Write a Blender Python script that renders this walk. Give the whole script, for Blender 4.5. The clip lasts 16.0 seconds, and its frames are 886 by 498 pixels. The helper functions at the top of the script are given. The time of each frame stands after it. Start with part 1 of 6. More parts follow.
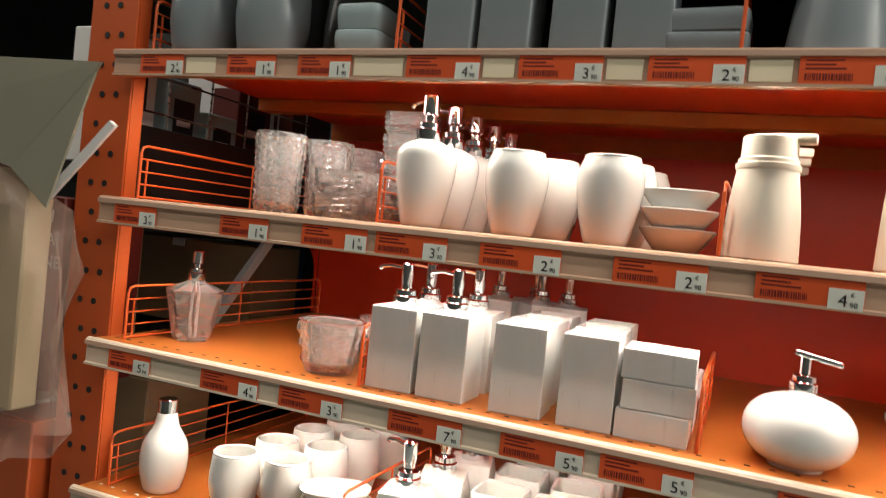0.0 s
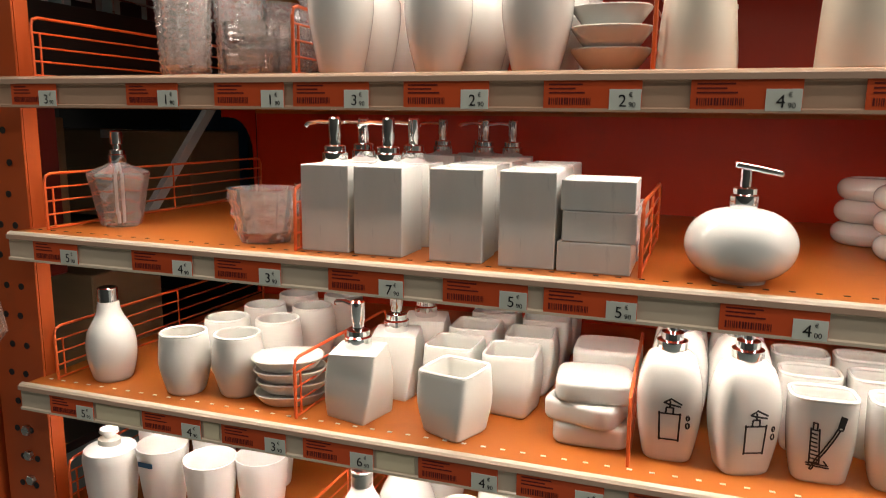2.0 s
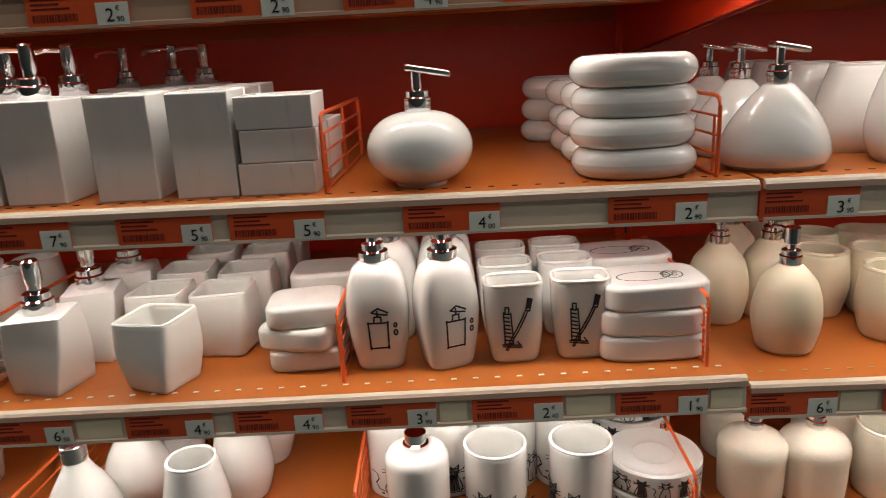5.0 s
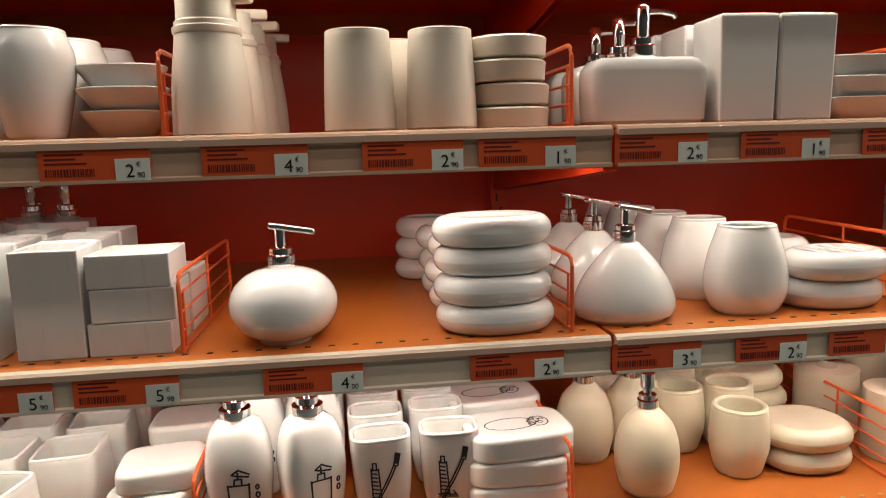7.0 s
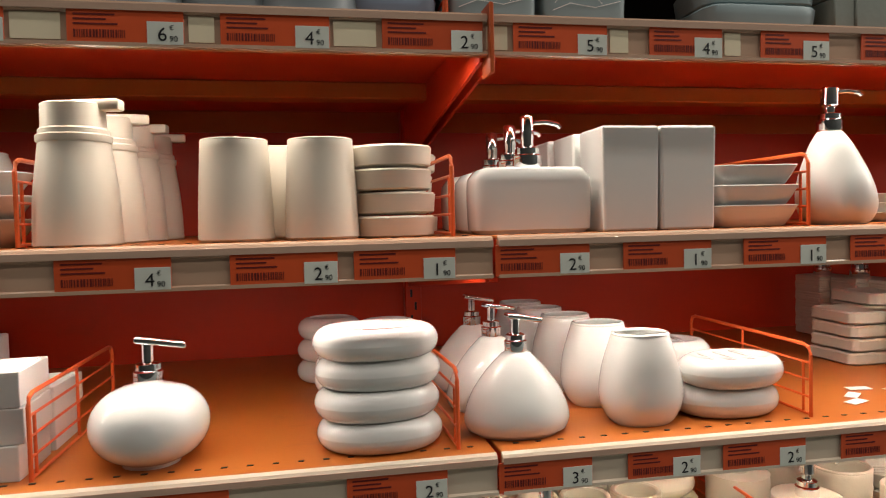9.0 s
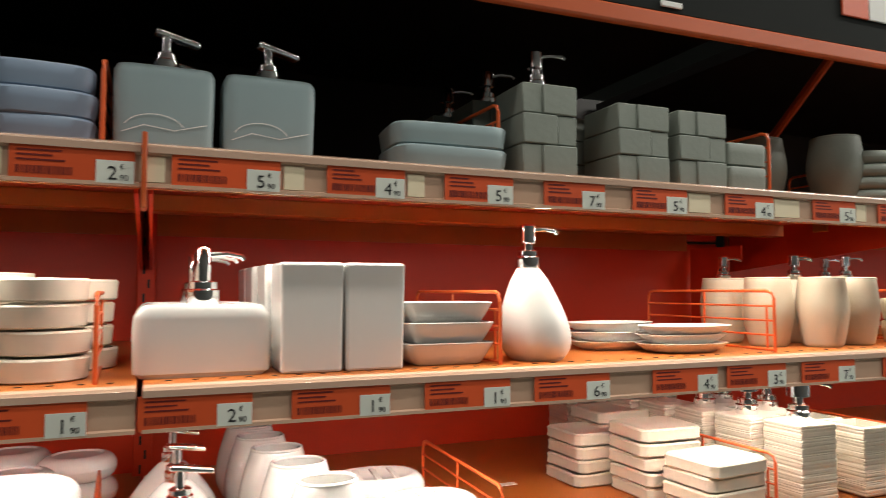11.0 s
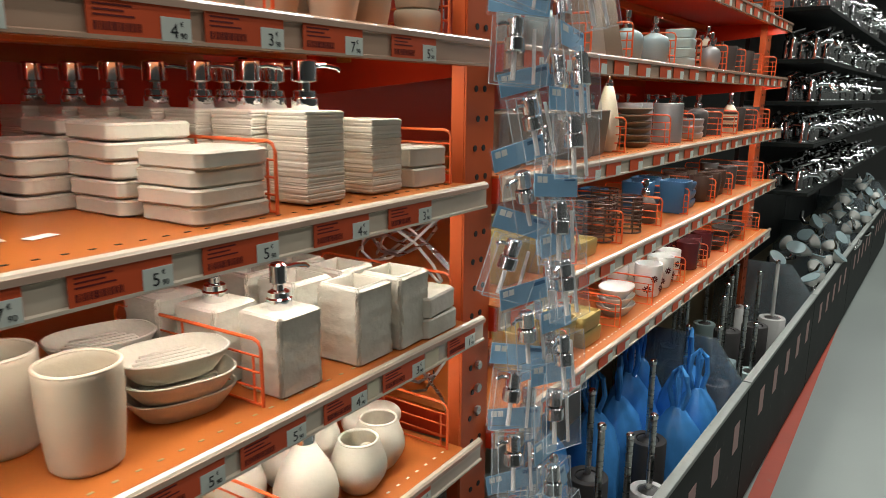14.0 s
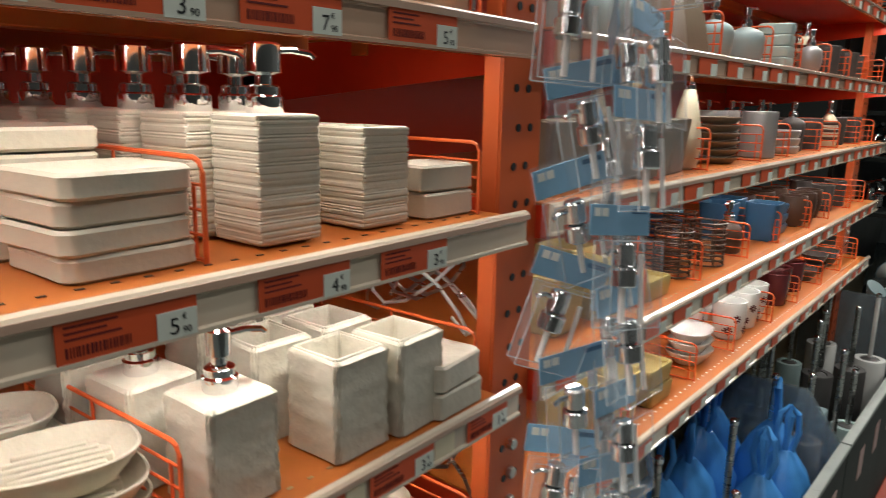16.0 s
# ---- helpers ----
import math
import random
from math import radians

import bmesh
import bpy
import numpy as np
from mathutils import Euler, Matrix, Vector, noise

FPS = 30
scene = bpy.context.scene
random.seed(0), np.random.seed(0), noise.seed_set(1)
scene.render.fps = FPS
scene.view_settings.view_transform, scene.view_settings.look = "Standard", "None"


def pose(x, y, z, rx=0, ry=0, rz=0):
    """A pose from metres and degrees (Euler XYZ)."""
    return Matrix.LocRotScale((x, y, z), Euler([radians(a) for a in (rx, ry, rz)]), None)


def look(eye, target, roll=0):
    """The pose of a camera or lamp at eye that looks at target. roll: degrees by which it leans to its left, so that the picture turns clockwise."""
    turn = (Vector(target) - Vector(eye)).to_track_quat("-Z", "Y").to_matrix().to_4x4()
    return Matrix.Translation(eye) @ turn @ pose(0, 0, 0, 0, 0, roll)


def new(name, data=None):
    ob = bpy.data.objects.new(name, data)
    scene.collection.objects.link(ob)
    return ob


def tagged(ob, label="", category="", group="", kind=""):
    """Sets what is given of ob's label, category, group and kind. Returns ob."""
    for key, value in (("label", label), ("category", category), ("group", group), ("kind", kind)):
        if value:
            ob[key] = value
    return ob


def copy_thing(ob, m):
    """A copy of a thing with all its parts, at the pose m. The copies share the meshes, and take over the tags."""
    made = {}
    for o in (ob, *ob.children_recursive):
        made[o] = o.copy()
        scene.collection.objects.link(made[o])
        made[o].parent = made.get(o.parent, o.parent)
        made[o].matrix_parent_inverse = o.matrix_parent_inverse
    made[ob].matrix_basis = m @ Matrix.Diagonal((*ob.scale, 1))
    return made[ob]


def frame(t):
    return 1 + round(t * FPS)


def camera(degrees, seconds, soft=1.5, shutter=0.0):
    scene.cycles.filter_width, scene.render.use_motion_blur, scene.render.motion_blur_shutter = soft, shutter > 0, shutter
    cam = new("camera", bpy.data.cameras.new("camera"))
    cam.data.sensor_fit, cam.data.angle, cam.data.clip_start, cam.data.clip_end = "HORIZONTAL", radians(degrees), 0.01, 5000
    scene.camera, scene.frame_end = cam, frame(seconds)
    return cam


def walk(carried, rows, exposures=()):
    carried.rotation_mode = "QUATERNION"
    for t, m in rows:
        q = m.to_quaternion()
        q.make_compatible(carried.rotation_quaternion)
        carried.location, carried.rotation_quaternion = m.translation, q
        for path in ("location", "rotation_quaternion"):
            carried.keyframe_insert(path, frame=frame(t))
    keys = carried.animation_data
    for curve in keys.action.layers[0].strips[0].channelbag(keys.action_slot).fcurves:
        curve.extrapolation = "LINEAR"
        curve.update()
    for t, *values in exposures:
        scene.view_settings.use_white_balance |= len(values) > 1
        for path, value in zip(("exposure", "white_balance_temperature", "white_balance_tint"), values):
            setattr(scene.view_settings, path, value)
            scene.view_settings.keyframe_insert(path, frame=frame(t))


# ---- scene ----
cam = camera(64.03, 16.0, 0.5, 0.3)
PATH = [
    (0, (0.3732, -0.8572, 1.5242), (-0.3922, 0.9900, 1.4805), 5.87),
    (0.5, (0.3834, -0.8263, 1.5155), (-0.3455, 1.0288, 1.3465), 2.99),
    (1, (0.3925, -0.8165, 1.5083), (-0.3402, 1.0319, 1.2913), 2.24),
    (1.5, (0.3991, -0.8101, 1.4928), (-0.2948, 1.0468, 1.2289), 1.38),
    (2, (0.4049, -0.8009, 1.4727), (-0.2514, 1.0547, 1.1177), 0.76),
    (2.5, (0.4077, -0.7878, 1.4569), (-0.1987, 1.0683, 1.0273), -0.34),
    (3, (0.4131, -0.7777, 1.4349), (-0.1082, 1.0803, 0.9079), -0.70),
    (3.5, (0.4344, -0.7600, 1.4399), (0.0292, 1.1007, 0.8296), -2.37),
    (4, (0.4525, -0.7688, 1.4266), (0.1789, 1.1233, 0.8390), -2.02),
    (4.5, (0.4758, -0.7639, 1.4388), (0.3234, 1.1505, 0.8828), -1.81),
    (5, (0.5042, -0.7557, 1.4439), (0.4471, 1.1707, 0.9082), -2.95),
    (7.5, (0.5519, -0.7388, 1.5217), (0.8390, 1.2266, 1.2806), -1.00),
    (8, (0.5682, -0.7284, 1.5217), (0.8854, 1.2374, 1.3246), -0.97),
    (8.2, (0.5807, -0.7277, 1.5243), (0.9053, 1.2389, 1.3587), -1.23),
    (10.5, (0.7715, -0.7389, 1.6082), (1.3788, 1.1651, 1.6547), 0.21),
    (11, (0.8357, -0.7403, 1.6207), (1.5951, 1.1067, 1.7356), -0.12),
    (11.5, (0.9015, -0.7390, 1.6016), (1.8164, 1.0381, 1.6958), -1.63),
    (12, (0.9459, -0.7310, 1.5724), (2.0147, 0.9588, 1.4958), -0.13),
    (12.5, (0.9464, -0.6826, 1.5491), (2.2036, 0.8618, 1.3632), -2.56),
    (13, (0.9316, -0.6016, 1.5086), (2.3608, 0.7560, 1.1672), -2.45),
    (13.5, (0.9556, -0.5909, 1.4620), (2.5312, 0.5790, 1.0756), -1.37),
    (14, (1.0690, -0.5997, 1.4419), (2.7034, 0.4708, 1.0125), 0.59),
    (14.5, (1.1818, -0.6000, 1.4283), (2.7760, 0.5198, 0.9758), 1.49),
    (15, (1.2704, -0.6067, 1.4402), (2.8776, 0.4954, 0.9922), 3.02),
    (15.5, (1.3123, -0.5920, 1.4287), (2.9048, 0.5391, 0.9995), 2.52),
    (16, (1.3382, -0.4789, 1.4359), (2.8721, 0.7343, 1.0189), 1.23),
]
EXPOSURES = ((0.0, 0.95, 6800, 10), (1.0, 0.65, 6900, 11), (2.5, 0.25, 6800, 11), (4.5, -0.32, 6550, 12), (7.5, 0.05, 6950, 13), (10.4, 0.6, 6600, 10), (12.0, 1.0, 6700, 8), (13.0, 0.25, 6500, 7), (14.5, 0.05, 6200, 6), (16.0, 0.0, 6350, 7))
walk(cam, [(t, look(eye, target, roll)) for t, eye, target, roll in PATH], EXPOSURES)

# ---- light and exposure ----
world = bpy.data.worlds.new("hall_air")
scene.world = world
world.use_nodes = True
world.node_tree.nodes["Background"].inputs[0].default_value = (0.8, 0.9, 1.0, 1)
world.node_tree.nodes["Background"].inputs[1].default_value = 0.02


def tube_lamp(x, y, z, length, width, watts, colour=(1.0, 0.97, 0.90)):
    data = bpy.data.lights.new("ceiling_tube", "AREA")
    data.shape, data.size, data.size_y, data.energy, data.color = "RECTANGLE", length, width, watts, colour
    ob = new("ceiling_tube", data)
    ob.matrix_basis = pose(x, y, z)
    return ob


for lamp_y, lamp_w in ((-0.65, 9.5), (-1.7, 7.5)):
    for lamp_x in (-4.5, -1.5, 1.5, 4.5, 7.5, 10.5):
        tube_lamp(lamp_x, lamp_y, 3.6, 2.6, 0.12, lamp_w * (4.0 if lamp_x > 3 else 1.0))


# light strips clipped under the shelf fronts
STRIP_WATTS = 2.15
for strip_z in (1.772, 1.530, 1.296, 1.061):
    for strip_x0, strip_x1 in ((-0.50, 0.79), (0.862, 2.04)):
        tube_lamp((strip_x0 + strip_x1) / 2, 0.055, strip_z - (0.042 if strip_z in (1.772, 1.061) else 0.028), strip_x1 - strip_x0, 0.010, STRIP_WATTS, (1.0, 0.96, 0.86))
for strip_z in (1.775, 1.53, 1.298, 1.056):
    far_strip = tube_lamp(0, 0, 0, 2.5, 0.010, 3.4, (1.0, 0.97, 0.88))
    far_strip.matrix_basis = Matrix.Translation((2.15, 0.0, 0.0)) @ pose(0, 0, 0, 0, 0, -1.5) @ pose(1.32, 0.055, strip_z - 0.028)


# ---- materials ----
def mat(name, colour, rough=0.5, metal=0.0, vary=0.06, scale=12.0, bump=0.0, bump_scale=120.0, wear=0.0, wear_colour=(0.05, 0.04, 0.03), coat=0.0, transmission=0.0, ior=1.45, alpha=1.0, emit=0.0, island=0.0, stretch=(1, 1, 1), relief=0.002):
    m = bpy.data.materials.new(name)
    m.use_nodes = True
    nt = m.node_tree
    b = nt.nodes["Principled BSDF"]
    n, link = nt.nodes.new, nt.links.new
    b.inputs["Roughness"].default_value = rough
    b.inputs["Metallic"].default_value = metal
    b.inputs["Coat Weight"].default_value = coat
    b.inputs["Coat Roughness"].default_value = 0.08
    b.inputs["Transmission Weight"].default_value = transmission
    b.inputs["IOR"].default_value = ior
    b.inputs["Alpha"].default_value = alpha
    coords = n("ShaderNodeTexCoord")
    grow = n("ShaderNodeMapping")
    grow.inputs["Scale"].default_value = stretch
    link(coords.outputs["Object"], grow.inputs["Vector"])
    big = n("ShaderNodeTexNoise")
    big.inputs["Scale"].default_value, big.inputs["Detail"].default_value = scale, 5
    link(grow.outputs["Vector"], big.inputs["Vector"])
    mix = n("ShaderNodeMix")
    mix.data_type = "RGBA"
    dark = [max(0.0, c * (1 - 2 * vary)) for c in colour]
    light = [min(1.0, c * (1 + vary)) for c in colour]
    mix.inputs["A"].default_value, mix.inputs["B"].default_value = (*dark, 1), (*light, 1)
    link(big.outputs["Fac"], mix.inputs["Factor"])
    out = mix.outputs["Result"]
    if island:
        info = n("ShaderNodeObjectInfo")
        hsv = n("ShaderNodeHueSaturation")
        ramp = n("ShaderNodeMapRange")
        ramp.inputs["To Min"].default_value, ramp.inputs["To Max"].default_value = 1 - island, 1 + island * 0.4
        link(info.outputs["Random"], ramp.inputs["Value"])
        link(ramp.outputs["Result"], hsv.inputs["Value"])
        link(out, hsv.inputs["Color"])
        out = hsv.outputs["Color"]
    if wear:
        spot = n("ShaderNodeTexNoise")
        spot.inputs["Scale"].default_value, spot.inputs["Detail"].default_value = scale * 4, 8
        link(grow.outputs["Vector"], spot.inputs["Vector"])
        cut = n("ShaderNodeMapRange")
        cut.inputs["From Min"].default_value, cut.inputs["From Max"].default_value = 0.62, 0.72
        cut.inputs["To Max"].default_value = wear
        link(spot.outputs["Fac"], cut.inputs["Value"])
        over = n("ShaderNodeMix")
        over.data_type = "RGBA"
        over.inputs["B"].default_value = (*wear_colour, 1)
        link(cut.outputs["Result"], over.inputs["Factor"])
        link(out, over.inputs["A"])
        out = over.outputs["Result"]
    link(out, b.inputs["Base Color"])
    fine = n("ShaderNodeTexNoise")
    fine.inputs["Scale"].default_value, fine.inputs["Detail"].default_value = bump_scale, 4
    link(grow.outputs["Vector"], fine.inputs["Vector"])
    rr = n("ShaderNodeMapRange")
    rr.inputs["To Min"].default_value, rr.inputs["To Max"].default_value = max(0.02, rough - 0.06), min(1, rough + 0.06)
    link(big.outputs["Fac"], rr.inputs["Value"])
    link(rr.outputs["Result"], b.inputs["Roughness"])
    if bump:
        bp = n("ShaderNodeBump")
        bp.inputs["Strength"].default_value, bp.inputs["Distance"].default_value = bump, relief
        link(fine.outputs["Fac"], bp.inputs["Height"])
        link(bp.outputs["Normal"], b.inputs["Normal"])
    if emit:
        b.inputs["Emission Color"].default_value = (*colour, 1)
        b.inputs["Emission Strength"].default_value = emit
    return m


ORANGE = mat("orange_enamel", (0.58, 0.105, 0.026), 0.38, vary=0.07, scale=5, bump=0.05, bump_scale=300, wear=0.25, wear_colour=(0.35, 0.09, 0.03))
SHELF = mat("orange_shelf_enamel", (0.52, 0.145, 0.025), 0.42, vary=0.07, scale=7, bump=0.05, bump_scale=250, wear=0.22, wear_colour=(0.34, 0.10, 0.035))
# the orange enamel again, with shade and red bounce light put into its colour
ORANGE_SHADED = mat("orange_enamel_reddened_by_shade", (0.66, 0.046, 0.012), 0.34, vary=0.08, scale=4, bump=0.05, bump_scale=300, wear=0.15, wear_colour=(0.30, 0.05, 0.02))
WIRE = mat("orange_wire_enamel", (0.72, 0.12, 0.03), 0.35, vary=0.05, scale=30)
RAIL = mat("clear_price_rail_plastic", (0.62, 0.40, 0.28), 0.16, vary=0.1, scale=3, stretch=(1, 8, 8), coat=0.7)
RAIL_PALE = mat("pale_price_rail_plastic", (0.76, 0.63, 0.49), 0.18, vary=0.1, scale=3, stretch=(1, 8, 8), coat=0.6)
RAIL_LIP = mat("grey_rail_edge_plastic", (0.60, 0.40, 0.30), 0.2, vary=0.1, scale=4, coat=0.6)
TAG = mat("orange_tag_card", (0.74, 0.10, 0.025), 0.45, vary=0.06, scale=30, island=0.15)
TAG_PRINT = mat("dark_red_tag_print", (0.16, 0.012, 0.008), 0.6)
LABEL = mat("pale_price_label_paper", (0.76, 0.78, 0.70), 0.6, vary=0.05, scale=40, island=0.12)
INK = mat("black_ink", (0.015, 0.015, 0.017), 0.5)
CREAM_STRIP = mat("cream_rail_insert", (0.88, 0.76, 0.54), 0.5, vary=0.06, scale=10)
WHITE = mat("white_glazed_ceramic", (0.74, 0.73, 0.70), 0.13, vary=0.025, scale=9, coat=0.3)
MATT = mat("white_satin_ceramic", (0.72, 0.71, 0.67), 0.34, vary=0.03, scale=9, bump=0.03, bump_scale=200)
RESIN = mat("white_resin_with_grey_veins", (0.71, 0.71, 0.69), 0.40, vary=0.06, scale=10, wear=0.32, wear_colour=(0.35, 0.36, 0.37), stretch=(3, 3, 0.6))
CREAM = mat("cream_plastic", (0.75, 0.68, 0.57), 0.34, vary=0.03, scale=8)
SAND = mat("sand_glazed_ceramic", (0.68, 0.60, 0.44), 0.3, vary=0.06, scale=12)
BEIGE = mat("beige_stoneware", (0.55, 0.46, 0.34), 0.5, vary=0.09, scale=14, bump=0.15, bump_scale=220)
STONE = mat("ivory_stone_resin", (0.64, 0.58, 0.47), 0.6, vary=0.08, scale=16, bump=0.35, bump_scale=140)
ROUGH_STONE = mat("carved_ivory_stone_resin", (0.61, 0.555, 0.46), 0.55, vary=0.04, scale=20, bump=0.7, bump_scale=55, relief=0.004)
GREY = mat("blue_grey_glaze", (0.21, 0.255, 0.275), 0.3, vary=0.08, scale=12)
GREYGREEN = mat("grey_green_stoneware", (0.245, 0.275, 0.24), 0.55, vary=0.08, scale=18, bump=0.2)
PALE_BLUE = mat("pale_blue_grey_ceramic", (0.31, 0.41, 0.43), 0.35, vary=0.06, scale=12)
LILAC = mat("pale_lilac_ceramic", (0.25, 0.33, 0.44), 0.35, vary=0.06, scale=12)
FROST = mat("frosted_plastic", (0.93, 0.90, 0.885), 0.4, vary=0.02, transmission=0.28, ior=1.2)
GLASS = mat("clear_pink_tinted_glass", (1.0, 0.96, 0.945), 0.03, vary=0.0, transmission=0.84, ior=1.42, coat=1.0)
CLEAR = mat("clear_blister_plastic", (0.85, 0.90, 0.95), 0.04, vary=0.02, alpha=0.07, bump=0.5, bump_scale=30, coat=1.0)
CHROME = mat("polished_chrome", (0.80, 0.80, 0.81), 0.07, metal=1.0, vary=0.03)
STEEL = mat("brushed_steel", (0.58, 0.57, 0.55), 0.28, metal=1.0, vary=0.08, stretch=(1, 1, 12))
DARK = mat("near_black_plastic_and_hole_shade", (0.02, 0.02, 0.022), 0.45, vary=0.1)
CHARCOAL = mat("charcoal_resin", (0.075, 0.07, 0.068), 0.5, vary=0.1, bump=0.1)
TAUPE = mat("taupe_resin", (0.22, 0.17, 0.12), 0.5, vary=0.12, bump=0.15)
BROWN = mat("dark_brown_resin", (0.09, 0.05, 0.035), 0.45, vary=0.12)
BURGUNDY = mat("burgundy_glaze", (0.10, 0.018, 0.02), 0.25, vary=0.1)
GOLD = mat("ochre_gold_resin", (0.48, 0.36, 0.12), 0.45, vary=0.1, bump=0.2)
TEAL = mat("pale_teal_resin", (0.42, 0.55, 0.54), 0.4, vary=0.08)
BLUE = mat("steel_blue_plastic", (0.05, 0.14, 0.27), 0.35, vary=0.08)
# whitish see-through colour for highlights drawn along the blister shell edges
EDGE_GLINT = mat("clear_shell_edge_glint", (0.82, 0.90, 0.97), 0.12, vary=0.02, alpha=0.32, coat=1.0)
BLUE_CARD = mat("light_blue_header_card", (0.28, 0.50, 0.72), 0.35, vary=0.08, scale=25, island=0.3)
BLUE_FILM = mat("bright_blue_plastic_film", (0.09, 0.35, 0.85), 0.22, vary=0.2, scale=18, bump=1.0, bump_scale=25)
SILVER = mat("silver_grey_resin", (0.40, 0.40, 0.40), 0.35, metal=0.4, vary=0.08)
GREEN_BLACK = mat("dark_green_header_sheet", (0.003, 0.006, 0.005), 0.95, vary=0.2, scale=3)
BIN_GREY = mat("dark_grey_bin_sheet", (0.010, 0.014, 0.012), 0.75, vary=0.15, scale=6, wear=0.3, wear_colour=(0.12, 0.12, 0.11))
BIN_EDGE = mat("worn_white_bin_edge", (0.30, 0.32, 0.30), 0.5, vary=0.15, scale=14, wear=0.6, wear_colour=(0.12, 0.12, 0.11))
BIN_SIDE = mat("grey_bin_divider", (0.28, 0.33, 0.36), 0.2, vary=0.1, alpha=0.38)
FLOOR = mat("grey_painted_concrete", (0.24, 0.27, 0.255), 0.42, vary=0.1, scale=1.5, bump=0.1, bump_scale=60, wear=0.3, wear_colour=(0.22, 0.24, 0.23))
RED_LINE = mat("red_floor_paint", (0.42, 0.055, 0.025), 0.45, vary=0.15, scale=5, wear=0.4, wear_colour=(0.25, 0.12, 0.08))
HALL_WALL = mat("dim_grey_hall_wall", (0.10, 0.105, 0.10), 0.8, vary=0.15, scale=0.6)
HALL_CEILING = mat("dark_hall_ceiling", (0.06, 0.06, 0.065), 0.9, vary=0.2, scale=0.8)
CARTON = mat("brown_cardboard", (0.30, 0.20, 0.11), 0.75, vary=0.12, scale=9, bump=0.15, stretch=(1, 1, 5))
OLIVE_CARD = mat("grey_green_cardboard", (0.25, 0.24, 0.18), 0.6, vary=0.06, scale=4)
TAN_CARD = mat("tan_cardboard", (0.45, 0.36, 0.22), 0.65, vary=0.08, scale=6)
PINK_FILM = mat("pinkish_plastic_film", (0.50, 0.35, 0.29), 0.2, vary=0.15, scale=12, bump=1.0, bump_scale=18, alpha=0.22)
RED_BOX = mat("dark_red_printed_box", (0.13, 0.018, 0.014), 0.4, vary=0.15, scale=5)
STRAP = mat("white_plastic_strap", (0.62, 0.63, 0.62), 0.35, vary=0.05)
PAPER = mat("white_paper_scrap", (0.85, 0.85, 0.82), 0.7)
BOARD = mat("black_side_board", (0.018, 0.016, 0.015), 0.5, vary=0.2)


# ---- building helpers ----
def finish(bm, name, material, smooth=True, angle=38):
    me = bpy.data.meshes.new(name)
    bmesh.ops.recalc_face_normals(bm, faces=bm.faces)
    if smooth:
        for f in bm.faces:
            f.smooth = True
        lim = radians(angle)
        for e in bm.edges:
            if len(e.link_faces) == 2 and e.calc_face_angle(0) > lim:
                e.smooth = False
    bm.to_mesh(me)
    bm.free()
    me.materials.append(material)
    return me


def part(name, bm, material, parent=None, label="", smooth=True, m=None):
    ob = new(name, finish(bm, name, material, smooth))
    if parent is not None:
        ob.parent = parent
    if m is not None:
        ob.matrix_basis = m
    return tagged(ob, label=label) if label else ob


def thing(name, label, category, group="", kind=""):
    return tagged(new(name), label, category, group, kind)


def put(ob, spots):
    """Stand ob at the first spot (x, y, z, turn) and a copy at each of the others."""
    made = [ob]
    ob.matrix_basis = pose(spots[0][0], spots[0][1], spots[0][2], 0, 0, spots[0][3] if len(spots[0]) > 3 else 0)
    for s in spots[1:]:
        made.append(copy_thing(ob, pose(s[0], s[1], s[2], 0, 0, s[3] if len(s) > 3 else 0)))
    return made


def sup(a, n):
    c, s = math.cos(a), math.sin(a)
    return math.copysign(abs(c) ** (2 / n), c), math.copysign(abs(s) ** (2 / n), s)


def loft(profile, seg=32, n=2.0, sx=1.0, sy=1.0, twist=0.0, lean=0.0, wave=None, start=0.0):
    """Rings of radius r at height z (rows r, z and an own squareness), closed at both ends."""
    bm = bmesh.new()
    zs = [p[1] for p in profile]
    low, span = min(zs), max(max(zs) - min(zs), 1e-6)
    rings = []
    for p in profile:
        r, z = p[0], p[1]
        k = p[2] if len(p) > 2 else n
        t = (z - low) / span
        if r < 1e-5:
            rings.append([bm.verts.new((lean * t, 0, z))])
            continue
        ring = []
        turn = radians(twist) * t
        for i in range(seg):
            a = 2 * math.pi * i / seg + start
            x, y = sup(a, k)
            w = wave(a, t) if wave else 1.0
            x, y = x * r * sx * w, y * r * sy * w
            ring.append(bm.verts.new((x * math.cos(turn) - y * math.sin(turn) + lean * t, x * math.sin(turn) + y * math.cos(turn), z)))
        rings.append(ring)
    for a, b in zip(rings, rings[1:]):
        if len(a) == 1 and len(b) == 1:
            continue
        for i in range(seg):
            j = (i + 1) % seg
            if len(a) == 1:
                bm.faces.new((a[0], b[j], b[i]))
            elif len(b) == 1:
                bm.faces.new((a[i], a[j], b[0]))
            else:
                bm.faces.new((a[i], a[j], b[j], b[i]))
    for ring, flip in ((rings[0], True), (rings[-1], False)):
        if len(ring) > 1:
            bm.faces.new(ring[::-1] if flip else ring)
    return bm


def box(x0, x1, y0, y1, z0, z1, bevel=0.0, seg=2):
    bm = bmesh.new()
    bmesh.ops.create_cube(bm, size=1.0, matrix=Matrix.Translation(((x0 + x1) / 2, (y0 + y1) / 2, (z0 + z1) / 2)) @ Matrix.Diagonal((x1 - x0, y1 - y0, z1 - z0, 1)))
    if bevel:
        bmesh.ops.bevel(bm, geom=list(bm.edges), offset=bevel, segments=seg, affect="EDGES", profile=0.5)
    return bm


